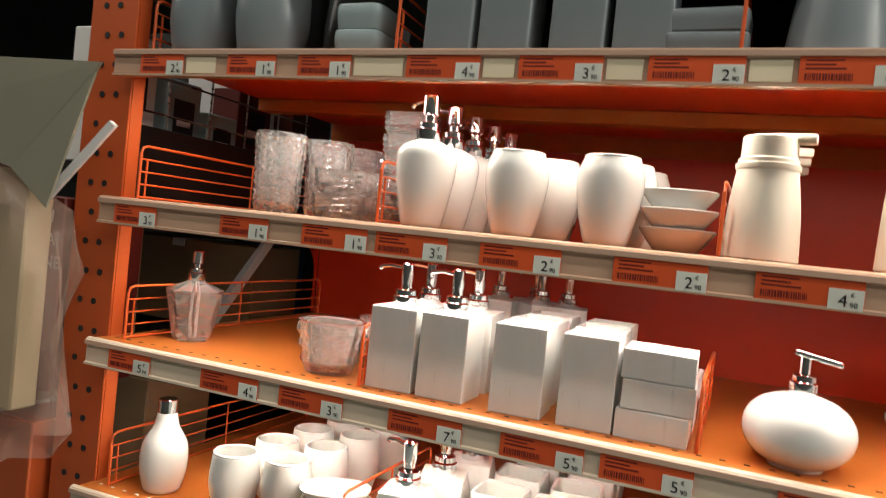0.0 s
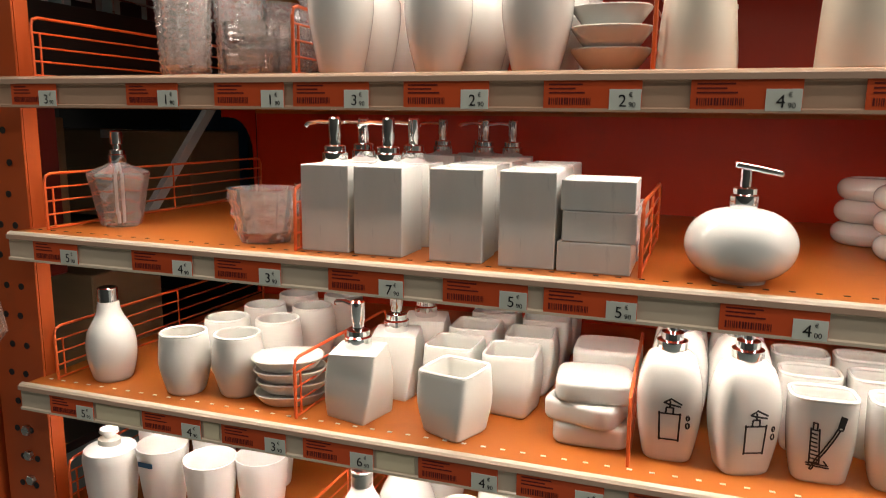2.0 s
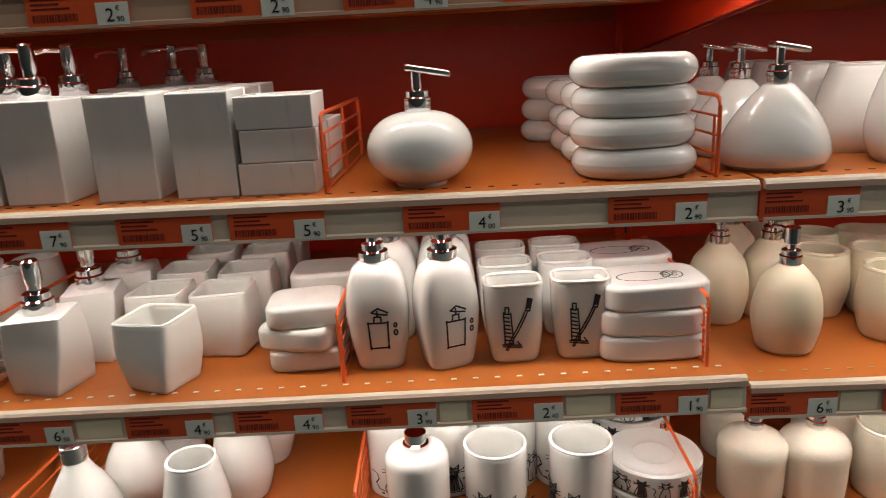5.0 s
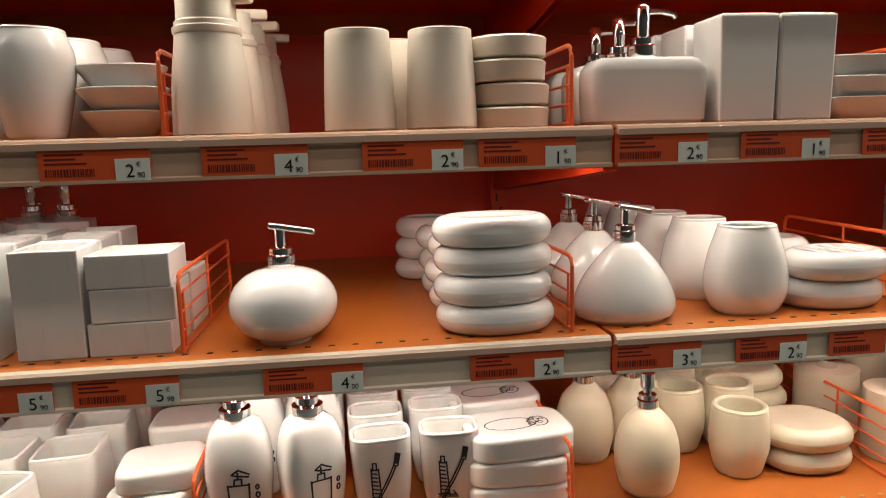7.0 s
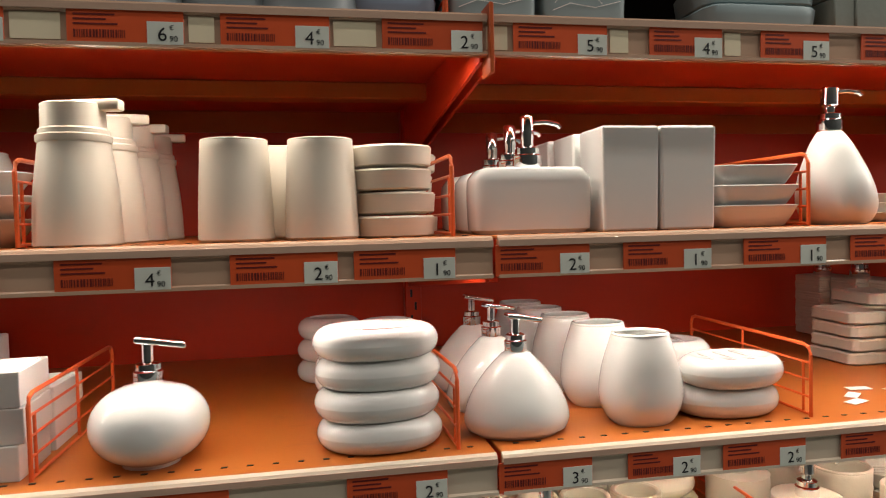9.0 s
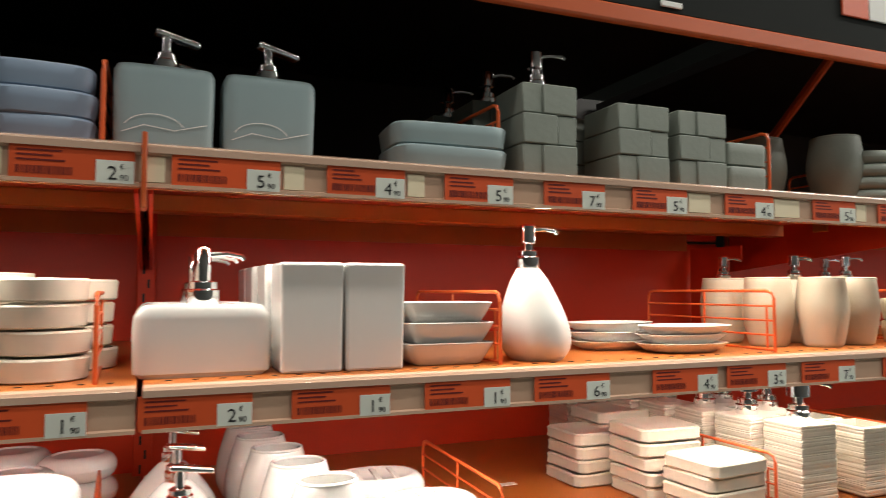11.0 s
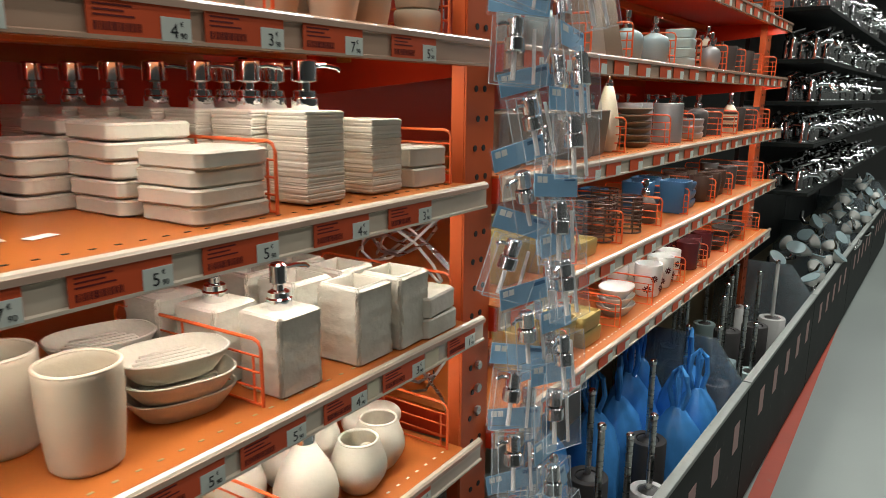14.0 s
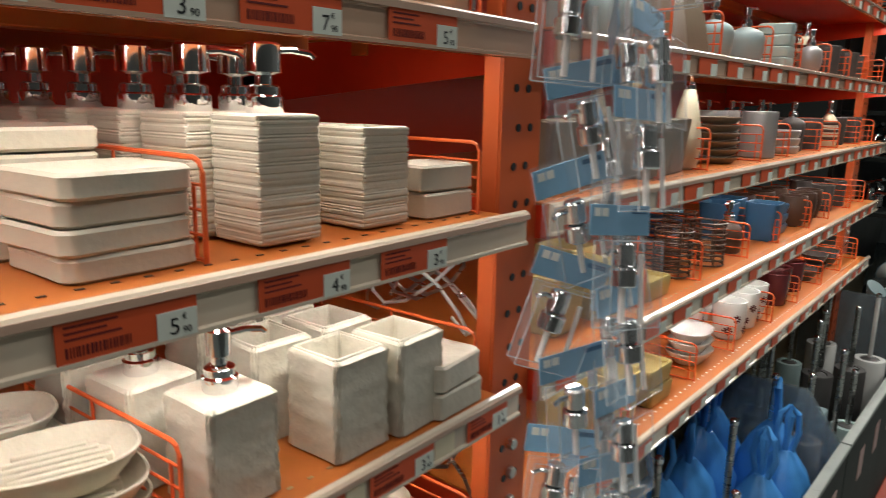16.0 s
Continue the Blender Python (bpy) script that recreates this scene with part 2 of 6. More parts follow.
def join(*many):
    whole = bmesh.new()
    for bm in many:
        me = bpy.data.meshes.new("scrap")
        bm.to_mesh(me)
        bm.free()
        whole.from_mesh(me)
        bpy.data.meshes.remove(me)
    return whole


def crate(w, d, h, bevel=0.0015, wall=0.0, depth=0.0, grow=1.0):
    """A crisp square body on its base, hollowed from above where wall is given."""
    bm = box(-w / 2, w / 2, -d / 2, d / 2, 0, h, bevel, 2)
    if wall:
        lid = max((f for f in bm.faces if f.normal.z > 0.9), key=lambda f: f.calc_area())
        bmesh.ops.inset_region(bm, faces=[lid], thickness=wall)
        out = bmesh.ops.extrude_face_region(bm, geom=[lid])
        bmesh.ops.delete(bm, geom=[lid], context="FACES_ONLY")
        bmesh.ops.translate(bm, verts=[v for v in out["geom"] if isinstance(v, bmesh.types.BMVert)], vec=(0, 0, -depth))
    for v in bm.verts:
        k = 1 + (grow - 1) * v.co.z / h
        v.co.x, v.co.y = v.co.x * k, v.co.y * k
    return bm


def faceted(r0, r1, h, wall, rows, cols, cut=0.0016, square=2.0):
    """Cut glass cup: a grid of raised pyramids round the outside."""
    bm = bmesh.new()
    rings = []
    for j in range(2 * rows + 1):
        t = j / (2 * rows)
        ring = []
        for i in range(2 * cols):
            a = math.pi * i / cols
            r = r0 + (r1 - r0) * t + (cut if i % 2 and j % 2 else -cut * 0.4)
            x, y = sup(a, square)
            ring.append(bm.verts.new((x * r, y * r, 0.006 + (h - 0.010) * t)))
        rings.append(ring)

    def plain(r, z):
        return [bm.verts.new((sup(math.pi * i / cols, square)[0] * r, sup(math.pi * i / cols, square)[1] * r, z)) for i in range(2 * cols)]
    rings = [plain(r0 - 0.003, 0.0)] + rings + [plain(r1, h), plain(r1 - wall, h), plain(r0 - wall, 0.016)]
    n = 2 * cols
    for a, b in zip(rings, rings[1:]):
        for i in range(n):
            bm.faces.new((a[i], a[(i + 1) % n], b[(i + 1) % n], b[i]))
    bm.faces.new(rings[0][::-1])
    bm.faces.new(rings[-1])
    bmesh.ops.triangulate(bm, faces=[f for f in bm.faces if len(f.verts) == 4])
    return bm


def tube(points, r=0.002, sides=6):
    bm = bmesh.new()
    pts = [Vector(p) for p in points]
    rings = []
    for i, p in enumerate(pts):
        d = (pts[min(i + 1, len(pts) - 1)] - pts[max(i - 1, 0)]).normalized()
        u = d.cross(Vector((0.31, 0.27, 0.91)))
        if u.length < 0.05:
            u = d.cross(Vector((1, 0, 0)))
        u.normalize()
        v = d.cross(u)
        rings.append([bm.verts.new(p + r * (math.cos(2 * math.pi * k / sides) * u + math.sin(2 * math.pi * k / sides) * v)) for k in range(sides)])
    for a, b in zip(rings, rings[1:]):
        for k in range(sides):
            bm.faces.new((a[k], a[(k + 1) % sides], b[(k + 1) % sides], b[k]))
    bm.faces.new(rings[0][::-1])
    bm.faces.new(rings[-1])
    return bm


def cyl(r, z0, z1, seg=24, bevel=0.0, r2=None):
    r2 = r if r2 is None else r2
    b = min(bevel, r * 0.5)
    return loft([(0, z0), (r - b, z0), (r, z0 + b), (r2, z1 - b), (r2 - b, z1), (0, z1)], seg)


LETTERS = {}


def letters(words, size, material, parent, m, name="lettering"):
    """Flat lettering 0.2 mm thick, lying in the xy plane of m."""
    if (words, size) not in LETTERS:
        curve = bpy.data.curves.new("lettering", "FONT")
        curve.body, curve.size, curve.extrude, curve.align_x = words, size, 0.0001, "LEFT"
        ob = bpy.data.objects.new("lettering", curve)
        scene.collection.objects.link(ob)
        me = bpy.data.meshes.new_from_object(ob.evaluated_get(bpy.context.evaluated_depsgraph_get()))
        bpy.data.objects.remove(ob)
        me.materials.clear()
        me.materials.append(material)
        LETTERS[(words, size)] = me
    ob = new(name, LETTERS[(words, size)])
    ob.parent = parent
    ob.matrix_basis = m
    return ob


# ---- the plan ----
SHELF_TOPS = {"A": 1.772, "B": 1.530, "C": 1.296, "D": 1.061, "E": 0.820}
LEFT, JOINT, RIGHT = -0.585, 0.827, 2.13
BACK = 0.66

# hall
tagged(part("floor", box(-9, 16, -3.0, 6, -0.1, 0.0), FLOOR), "grey painted concrete shop floor", "floor", kind="structure")
tagged(part("floor_line", box(-9, 14, -0.034, 0.034, 0.0, 0.004), RED_LINE, m=pose(3.75, -0.292, 0, 0, 0, -0.5)), "worn red painted line along the rack", "floor line", kind="structure")
tagged(part("wall_aisle", box(-9, 16, -3.1, -3.0, 0, 5), HALL_WALL), "dim grey wall across the aisle", "wall", kind="structure")
tagged(part("wall_rear", box(-9, 16, 6.0, 6.1, 0, 5), HALL_WALL), "dim grey rear hall wall", "wall", kind="structure")
tagged(part("wall_west", box(-9.1, -9, -3.0, 6, 0, 5), HALL_WALL), "dim grey hall end wall", "wall", kind="structure")
tagged(part("wall_east", box(16, 16.1, -3.0, 6, 0, 5), HALL_WALL), "dim grey hall end wall", "wall", kind="structure")
tagged(part("ceiling", box(-9, 16, -3.0, 6, 5.0, 5.1), HALL_CEILING), "dark hall ceiling", "ceiling", kind="structure")


# uprights with rows of round holes
def upright(x0, width, label, braces=True):
    ob = thing("rack_upright", label, "rack post", "rack posts")
    d = 0.004
    part("post", join(box(x0, x0 + width, 0.026, 0.026 + d, 0, 3.0, 0.001, 1), box(x0, x0 + d, 0.0305, 0.055, 0, 3.0), box(x0 + width - d, x0 + width, 0.0305, 0.055, 0, 3.0)), ORANGE, ob, smooth=False)
    # near-black discs laid on the post paint the shade inside its holes
    hole = cyl(0.0055, 0, 0.0012, 12)
    bmesh.ops.rotate(hole, matrix=Matrix.Rotation(radians(90), 3, "X"), verts=hole.verts)
    hole_mesh = finish(hole, "hole", DARK)
    for k in range(88):
        one = new("hole", hole_mesh)
        one.parent = ob
        one.matrix_basis = pose(x0 + width * (0.36 + 0.30 * (k % 2)) + (0.004 if (k // 2) % 2 else -0.004), 0.0258, 0.25 + (k // 2) * 0.05)
    if braces:
        part("brace", tube([(x0 + width / 2, 0.64, 1.80), (x0 + width / 2, 0.07, 2.30)], 0.010, 8), ORANGE, ob)
    for k in range(3):
        bolt = cyl(0.009, 0, 0.008, 6, 0.001)
        bmesh.ops.transform(bolt, matrix=pose(x0 + width * 0.55, 0.026, 0.86 + 0.045 * k, 90), verts=bolt.verts)
        part("bolt", bolt, STEEL, ob, smooth=False)
    return ob


upright(-0.685, 0.105, "orange perforated steel rack upright at the shelf end", False)
upright(2.09, 0.095, "orange perforated steel rack upright between two bays")
upright(4.74, 0.12, "orange perforated steel rack upright at the bay's far end", False)


# shelves
def shelf(level_z, x0, x1, label, depth=BACK, plates=(True, True)):
    ob = thing("shelf", label, "shelf", "orange steel shelves")
    z = level_z
    deck = join(box(x0, x1, 0.004, depth, z - 0.004, z, 0.0008, 1), box(x0, x1, 0.004, 0.008, z - 0.046, z - 0.0045), box(x0, x1, 0.36, 0.40, z - 0.03, z - 0.0045, 0.002, 1), box(x0, x1, depth - 0.005, depth - 0.001, z - 0.045, z - 0.0045))
    part("deck", deck, SHELF, ob, smooth=False)
    # added thin sheets under the deck; their red stands in for bounced light
    part("underside", box(x0 + 0.003, x1 - 0.007, 0.009, 0.355, z - 0.0056, z - 0.0046), ORANGE_SHADED, ob, "added shelf underside sheet, coloured red for bounced orange light", smooth=False)
    part("underside", box(x0 + 0.003, x1 - 0.007, 0.405, depth - 0.01, z - 0.0056, z - 0.0046), ORANGE_SHADED, ob, "added shelf underside sheet, coloured red for bounced orange light", smooth=False)
    for x, wanted in ((x0 + 0.002, plates[0]), (x1 - 0.006, plates[1])):
        if not wanted:
            continue
        bm = bmesh.new()
        a = [bm.verts.new((x, y, zz)) for y, zz in ((0.01, z - 0.005), (0.01, z - 0.05), (depth - 0.02, z - 0.11), (depth - 0.006, z - 0.11), (depth - 0.006, z - 0.005))]
        b = [bm.verts.new((x + 0.004, v.co.y, v.co.z)) for v in a]
        bm.faces.new(a)
        bm.faces.new(b[::-1])
        for i in range(5):
            bm.faces.new((a[i], b[i], b[(i + 1) % 5], a[(i + 1) % 5]))
        part("bracket", bm, ORANGE_SHADED, ob, smooth=False)
    slots = []
    k = x0 + 0.02
    while k < x1 - 0.02:
        slots.append(box(k, k + 0.0065, 0.026, 0.0295, z + 0.0002, z + 0.0008))
        k += 0.0262
    # dark, tan or white by shelf: the colour stands in for light in the slots
    tagged(part("perforated_strip", join(*slots), DARK if level_z > 1.2 or (level_z < 1.0 and x0 < 0) else TAN_CARD if level_z > 1.0 and x0 > 0 else PAPER, ob, "row of small punched slots with light and shade in their colour", smooth=False), kind="stuff")
    return ob


def rail(level_z, x0, x1, label, insert=True):
    ob = thing("price_rail", label, "price rail", "price rails on the shelf edges")
    z = level_z
    prof = [(0.004, 0.0), (-0.0015, -0.002), (-0.004, -0.006), (-0.003, -0.012), (0.0, -0.0135), (0.0, -0.040), (-0.0035, -0.0415), (-0.0035, -0.045), (0.004, -0.0455)]
    bm = bmesh.new()
    a = [bm.verts.new((x0, y, z + h)) for y, h in prof]
    b = [bm.verts.new((x1, y, z + h)) for y, h in prof]
    bm.faces.new(a[::-1])
    bm.faces.new(b)
    for i in range(len(prof)):
        j = (i + 1) % len(prof)
        bm.faces.new((a[i], b[i], b[j], a[j]))
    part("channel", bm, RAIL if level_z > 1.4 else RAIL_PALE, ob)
    part("upper_edge", box(x0, x1, -0.0052, -0.0042, z - 0.0115, z - 0.0045, 0.0003, 1), RAIL_LIP, ob)
    return ob


BAYS = ((LEFT, JOINT - 0.003), (JOINT + 0.003, 2.068))
for key, top in SHELF_TOPS.items():
    for n_bay, (bx0, bx1) in enumerate(BAYS):
        shelf(top, bx0, bx1, "orange enamelled steel shelf with a lipped front edge", plates=(n_bay == 1, n_bay == 0))
        rail(top, bx0 - (0.012 if n_bay == 0 else 0), bx1 + (0.05 if n_bay else 0), "clear plastic price rail clipped to the shelf edge")

# back panels, joint upright and header
for bx0, bx1 in BAYS:
    panel = thing("back_panel", "orange red enamelled steel back panel of the shelving", "back panel", "back panels")
    for k, (z0, z1) in enumerate(((0.3, 0.78), (0.785, 1.255), (1.26, 1.49), (1.495, 1.735), (1.74, 1.80))):
        part("panel_sheet", box(bx0 + (-0.004 if bx0 < 0 else 0.002), bx1 + (0.10 if bx0 > 0 else -0.002), BACK + 0.002, BACK + 0.012, z0, z1, 0.003, 1), ORANGE_SHADED, panel)
joint_post = thing("slotted_upright", "orange slotted steel upright between two shelf bays", "rack post")
part("post", box(JOINT - 0.016, JOINT + 0.016, BACK - 0.03, BACK + 0.0, 0.0, 1.95, 0.002, 1), ORANGE_SHADED, joint_post)
# near-black boxes paint the shade inside the slots
part("perforated_strip", join(*[box(JOINT - 0.006 + 0.008 * (k % 2), JOINT - 0.002 + 0.008 * (k % 2), BACK - 0.0315, BACK - 0.029, 0.3 + 0.025 * k, 0.315 + 0.025 * k) for k in range(64)]), DARK, joint_post, "row of slots with their shade coloured dark", smooth=False)
front_cap = thing("shelf_joint_bracket", "orange steel bracket at the joint of two shelves", "bracket")
part("plate", box(JOINT - 0.0025, JOINT + 0.0025, -0.006, 0.03, 1.70, 1.774, 0.001, 1), ORANGE, front_cap)

header = thing("header_beam", "dark green header sheet on an orange rack beam", "rack beam")
part("beam", box(-0.58, 2.075, 0.0, 0.014, 1.966, 1.99, 0.003, 1), ORANGE, header)
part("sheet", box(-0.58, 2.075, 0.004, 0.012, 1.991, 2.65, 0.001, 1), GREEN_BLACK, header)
for patch_x in (1.455, 2.03):
    part("light_patch", box(patch_x, patch_x + 0.035, 0.0, 0.0035, 1.997, 2.005, 0.001, 1), PAPER, header)
part("sign_card", box(1.795, 1.852, 0.0, 0.0035, 2.035, 2.10, 0.001, 1), TAG, header, "orange sign card")
part("sign_card", box(1.853, 1.91, 0.0, 0.0035, 2.035, 2.10, 0.001, 1), PAPER, header, "white sign card")
header_b = thing("header_beam", "orange rack beam over the far bay", "rack beam")
part("beam", box(2.18, 5.08, 0.0, 0.045, 1.93, 1.985, 0.003, 1), ORANGE, header_b)
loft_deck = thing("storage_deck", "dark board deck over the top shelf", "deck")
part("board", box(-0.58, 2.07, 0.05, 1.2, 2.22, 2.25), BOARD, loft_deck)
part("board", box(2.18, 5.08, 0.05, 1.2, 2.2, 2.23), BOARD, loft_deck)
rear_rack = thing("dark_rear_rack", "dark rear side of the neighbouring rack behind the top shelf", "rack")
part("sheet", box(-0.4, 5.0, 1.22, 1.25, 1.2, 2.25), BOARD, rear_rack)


# end frames of the bays: a rear stile with a rounded corner plate under each shelf
def end_frame(x, rear, level_rows, radius, stile, label):
    ob = thing("end_frame", label, "end frame", "end frames of the shelf bays")
    for z_low, z_high in level_rows:
        cy, cz = rear - radius, z_high - radius
        outline = [(rear + stile, z_low), (rear + stile, z_high + 0.03), (cy - 0.03, z_high + 0.03), (cy - 0.03, z_high)]
        outline += [(cy + radius * math.sin(radians(a)), cz + radius * math.cos(radians(a))) for a in range(0, 91, 15)] + [(rear, z_low)]
        bm = bmesh.new()
        near = [bm.verts.new((x, y, z)) for y, z in outline]
        far = [bm.verts.new((x + 0.003, y, z)) for y, z in outline]
        bm.faces.new(near)
        bm.faces.new(far[::-1])
        for i in range(len(outline)):
            j = (i + 1) % len(outline)
            bm.faces.new((near[i], far[i], far[j], near[j]))
        part("corner_plate", bm, ORANGE_SHADED, ob, smooth=False)


end_frame(2.074, 0.57, ((1.532, 1.69), (1.298, 1.465), (1.062, 1.23)), 0.05, 0.085, "red orange steel end frame with rounded openings")
end_frame(-0.590, 0.648, ((1.298, 1.475), (1.055, 1.235)), 0.085, 0.011, "red orange steel end frame with rounded openings")

# loose cables between the two racks
for z0, turns in ((1.13, 0.0), (0.88, 3.1)):
    cable = thing("loose_cable", "loose pale grey electric cable hanging behind the rack post", "cable", "loose cables")
    for k in range(3):
        ph = turns + 2.1 * k
        part("strand", tube([(2.135 + 0.022 * math.sin(ph + 0.35 * i), 0.17 + 0.085 * math.cos(ph + 0.55 * i) + 0.02 * k, z0 + 0.045 * math.sin(ph * 1.7 + 0.8 * i) + 0.004 * i) for i in range(16)], 0.003, 8), STRAP if k == 1 else STEEL, cable)
cable = thing("loose_cable", "pale grey cables running down beside the rack post", "cable", "loose cables")
for k in range(4):
    part("strand", tube([(2.080 + 0.004 * k, 0.075 + 0.014 * k + 0.006 * math.sin(1.3 * i + k), 1.755 - 0.05 * i) for i in range(6)], 0.0045, 8), STRAP if k % 2 else STEEL, cable)


# slim light strips under the shelf fronts
for key, top in list(SHELF_TOPS.items())[:4]:
    for bx0, bx1 in BAYS:
        strip_light = thing("light_strip", "slim white light strip under the shelf front", "light strip", "light strips under the shelves")
        part("housing", box(bx0 + 0.015, bx1 - 0.015, 0.048, 0.062, top - 0.0265, top - 0.0062, 0.001, 1), STRAP, strip_light)


# ---- tags ----
def tag_master(width):
    ob = thing("price_tag", "orange price tag with barcode and pale price label", "price tag", "price tags on the rails")
    part("card", box(-width, 0, -0.0022, -0.0012, 0.0, 0.0335, 0.0003, 1), TAG, ob, smooth=False)
    part("price_label", box(-0.034, -0.0005, -0.0028, -0.0023, 0.0005, 0.0225, 0.0002, 1), LABEL, ob, "pale paper label with a printed price", smooth=False)
    rng = random.Random(int(width * 1000))
    bars = []
    x = -width + 0.006
    while x < -width + 0.052:
        w = rng.choice((0.0007, 0.0012, 0.0018))
        bars.append(box(x, x + w, -0.0026, -0.0023, 0.006, 0.0135))
        x += w + rng.choice((0.0008, 0.0014))
    tagged(part("barcode", join(*bars), TAG_PRINT, ob, "printed barcode", smooth=False), kind="stuff")
    for i in range(3):
        part("print_line", box(-width + 0.006, -width + 0.006 + rng.uniform(0.02, 0.045), -0.0026, -0.0023, 0.018 + 0.0045 * i, 0.0197 + 0.0045 * i), TAG_PRINT, ob, "small printed line", smooth=False)
    return ob


def price(ob, digit, cents):
    label = [c for c in ob.children if c.name.startswith("price_label")][0]
    letters(digit, 0.0185, INK, label, pose(-0.0245, -0.0031, 0.004, 90), "price_figure")
    letters("€", 0.0065, INK, label, pose(-0.0135, -0.0031, 0.0145, 90), "price_figure")
    letters(cents, 0.0078, INK, label, pose(-0.0135, -0.0031, 0.0035, 90), "price_figure")


WIDE, SHORT = 0.106, 0.088
TAGS = {
    "A": ((-0.449, "2,90", 0), (-0.276, "1,90", 0), (-0.149, "1,90", 0), (0.043, "4,90", 1), (0.201, "3,90", 1), (0.36, "2,90", 1), (0.52, "6,90", 1), (0.66, "4,90", 1), (0.819, "2,90", 1),
          (0.958, "5,90", 1), (1.095, "4,90", 0), (1.231, "5,90", 0), (1.361, "7,90", 0), (1.491, "5,90", 0), (1.644, "4,90", 0), (1.808, "5,90", 0), (1.945, "4,90", 0), (2.085, "5,90", 0)),
    "B": ((-0.472, "3,90", 0), (-0.258, "1,90", 0), (-0.094, "1,90", 1), (0.025, "3,90", 1), (0.176, "2,90", 1), (0.345, "2,90", 1), (0.50, "4,90", 1), (0.661, "2,90", 1), (0.783, "1,90", 1),
          (0.932, "2,90", 1), (1.077, "1,90", 1), (1.223, "1,90", 1), (1.361, "6,90", 1), (1.532, "4,90", 1), (1.654, "3,90", 1), (1.79, "7,90", 1), (1.956, "5,90", 1)),
    "C": ((-0.456, "5,90", 0), (-0.249, "4,90", 1), (-0.106, "3,90", 1), (0.071, "7,90", 1), (0.229, "5,90", 1), (0.354, "5,90", 1), (0.546, "4,00", 1), (0.769, "2,90", 1),
          (0.931, "3,90", 1), (1.061, "2,90", 0), (1.195, "2,90", 1), (1.348, "7,90", 1), (1.492, "5,90", 1), (1.634, "5,90", 1), (1.798, "4,90", 1), (1.947, "3,90", 1)),
    "D": ((-0.445, "5,90", 0), (-0.245, "4,90", 1), (-0.103, "3,90", 1), (0.03, "6,50", 1), (0.20, "4,90", 1), (0.33, "4,90", 1), (0.464, "3,90", 1), (0.612, "2,40", 1), (0.779, "1,90", 1),
          (0.931, "6,90", 1), (1.09, "4,90", 1), (1.24, "3,90", 1), (1.39, "2,90", 1), (1.54, "5,90", 1), (1.668, "5,90", 1), (1.789, "4,90", 0), (1.931, "3,90", 1), (2.085, "1,90", 0)),
    "E": ((-0.40, "3,90", 1), (-0.2, "2,90", 1), (0.05, "5,90", 1), (0.2, "4,90", 1), (0.5, "4,90", 1), (0.65, "3,90", 1), (0.98, "4,90", 1), (1.3, "3,90", 1), (1.5, "4,90", 1), (1.78, "3,90", 1), (1.95, "2,90", 1)),
}
MASTERS = {}
for key, rows in TAGS.items():
    for x, cost, wide in rows:
        if (wide, cost) not in MASTERS:
            master = tag_master(WIDE if wide else SHORT)
            digit, cents = cost.split(",")
            price(master, digit, cents)
            MASTERS[(wide, cost)] = master
            master.matrix_basis = pose(x, -0.001, SHELF_TOPS[key] - 0.0435)
        else:
            copy_thing(MASTERS[(wide, cost)], pose(x, -0.001, SHELF_TOPS[key] - 0.0435))
for key, rows in [(k, TAGS[k]) for k in "ADE"]:
    ends = sorted(r[0] for r in rows)
    for i, x in enumerate(ends[:-1]):
        gap0, gap1 = x + 0.004, ends[i + 1] - 0.112
        if gap1 - gap0 > 0.02:
            strip = thing("rail_insert", "cream paper strip in the price rail", "paper strip", "paper strips in the rails")
            part("strip", box(gap0, gap1, -0.0012, -0.0004, SHELF_TOPS[key] - 0.0395, SHELF_TOPS[key] - 0.0145), CREAM_STRIP, strip, smooth=False)


# ---- wire dividers ----
def divider(d=0.29):
    ob = thing("wire_divider", "orange coated wire divider standing on the shelf", "shelf divider", "wire dividers")
    h = 0.088
    part("frame_wire", tube([(0, 0.0, 0.0), (0, 0.0, h - 0.012), (0, 0.004, h - 0.003), (0, 0.012, h), (0, d - 0.012, h), (0, d - 0.004, h - 0.003), (0, d, h - 0.012), (0, d, 0.0)], 0.0024, 8), WIRE, ob)
    part("base_wire", tube([(0, 0, 0.003), (0, d, 0.003)], 0.002), WIRE, ob)
    for k in range(3):
        part("cross_wire", tube([(0, 0, 0.024 + 0.021 * k), (0, d, 0.024 + 0.021 * k)], 0.0016), WIRE, ob)
    part("inner_wire", tube([(0, 0.014, 0.002), (0, 0.014, 0.067)], 0.0018), WIRE, ob)
    part("inner_wire", tube([(0, d / 2, 0.002), (0, d / 2, h - 0.002)], 0.0018), WIRE, ob)
    return ob


DIVIDERS = (-0.102, 0.352, 0.787, 1.23, 1.667, 2.045)
put(divider(), [(1.634 if key == "D" and x == 1.667 else x, 0.03 + 0.006 * math.sin(9 * x + ord(key)), top, 2.0 * math.sin(5 * x + ord(key))) for key, top in SHELF_TOPS.items() for x in DIVIDERS])


put(divider(0.57), [(-0.548, 0.03, top, -1.0) for top in SHELF_TOPS.values()])


def radius_at(profile):
    """The outer radius of a profile at a height."""
    rows = sorted({round(z, 5): r for r, z in [p[:2] for p in profile][::-1]}.items())

    def at(z):
        for (z0, r0), (z1, r1) in zip(rows, rows[1:]):
            if z0 <= z <= z1:
                return r0 + (r1 - r0) * (z - z0) / (z1 - z0)
        return rows[-1][1]
    return at


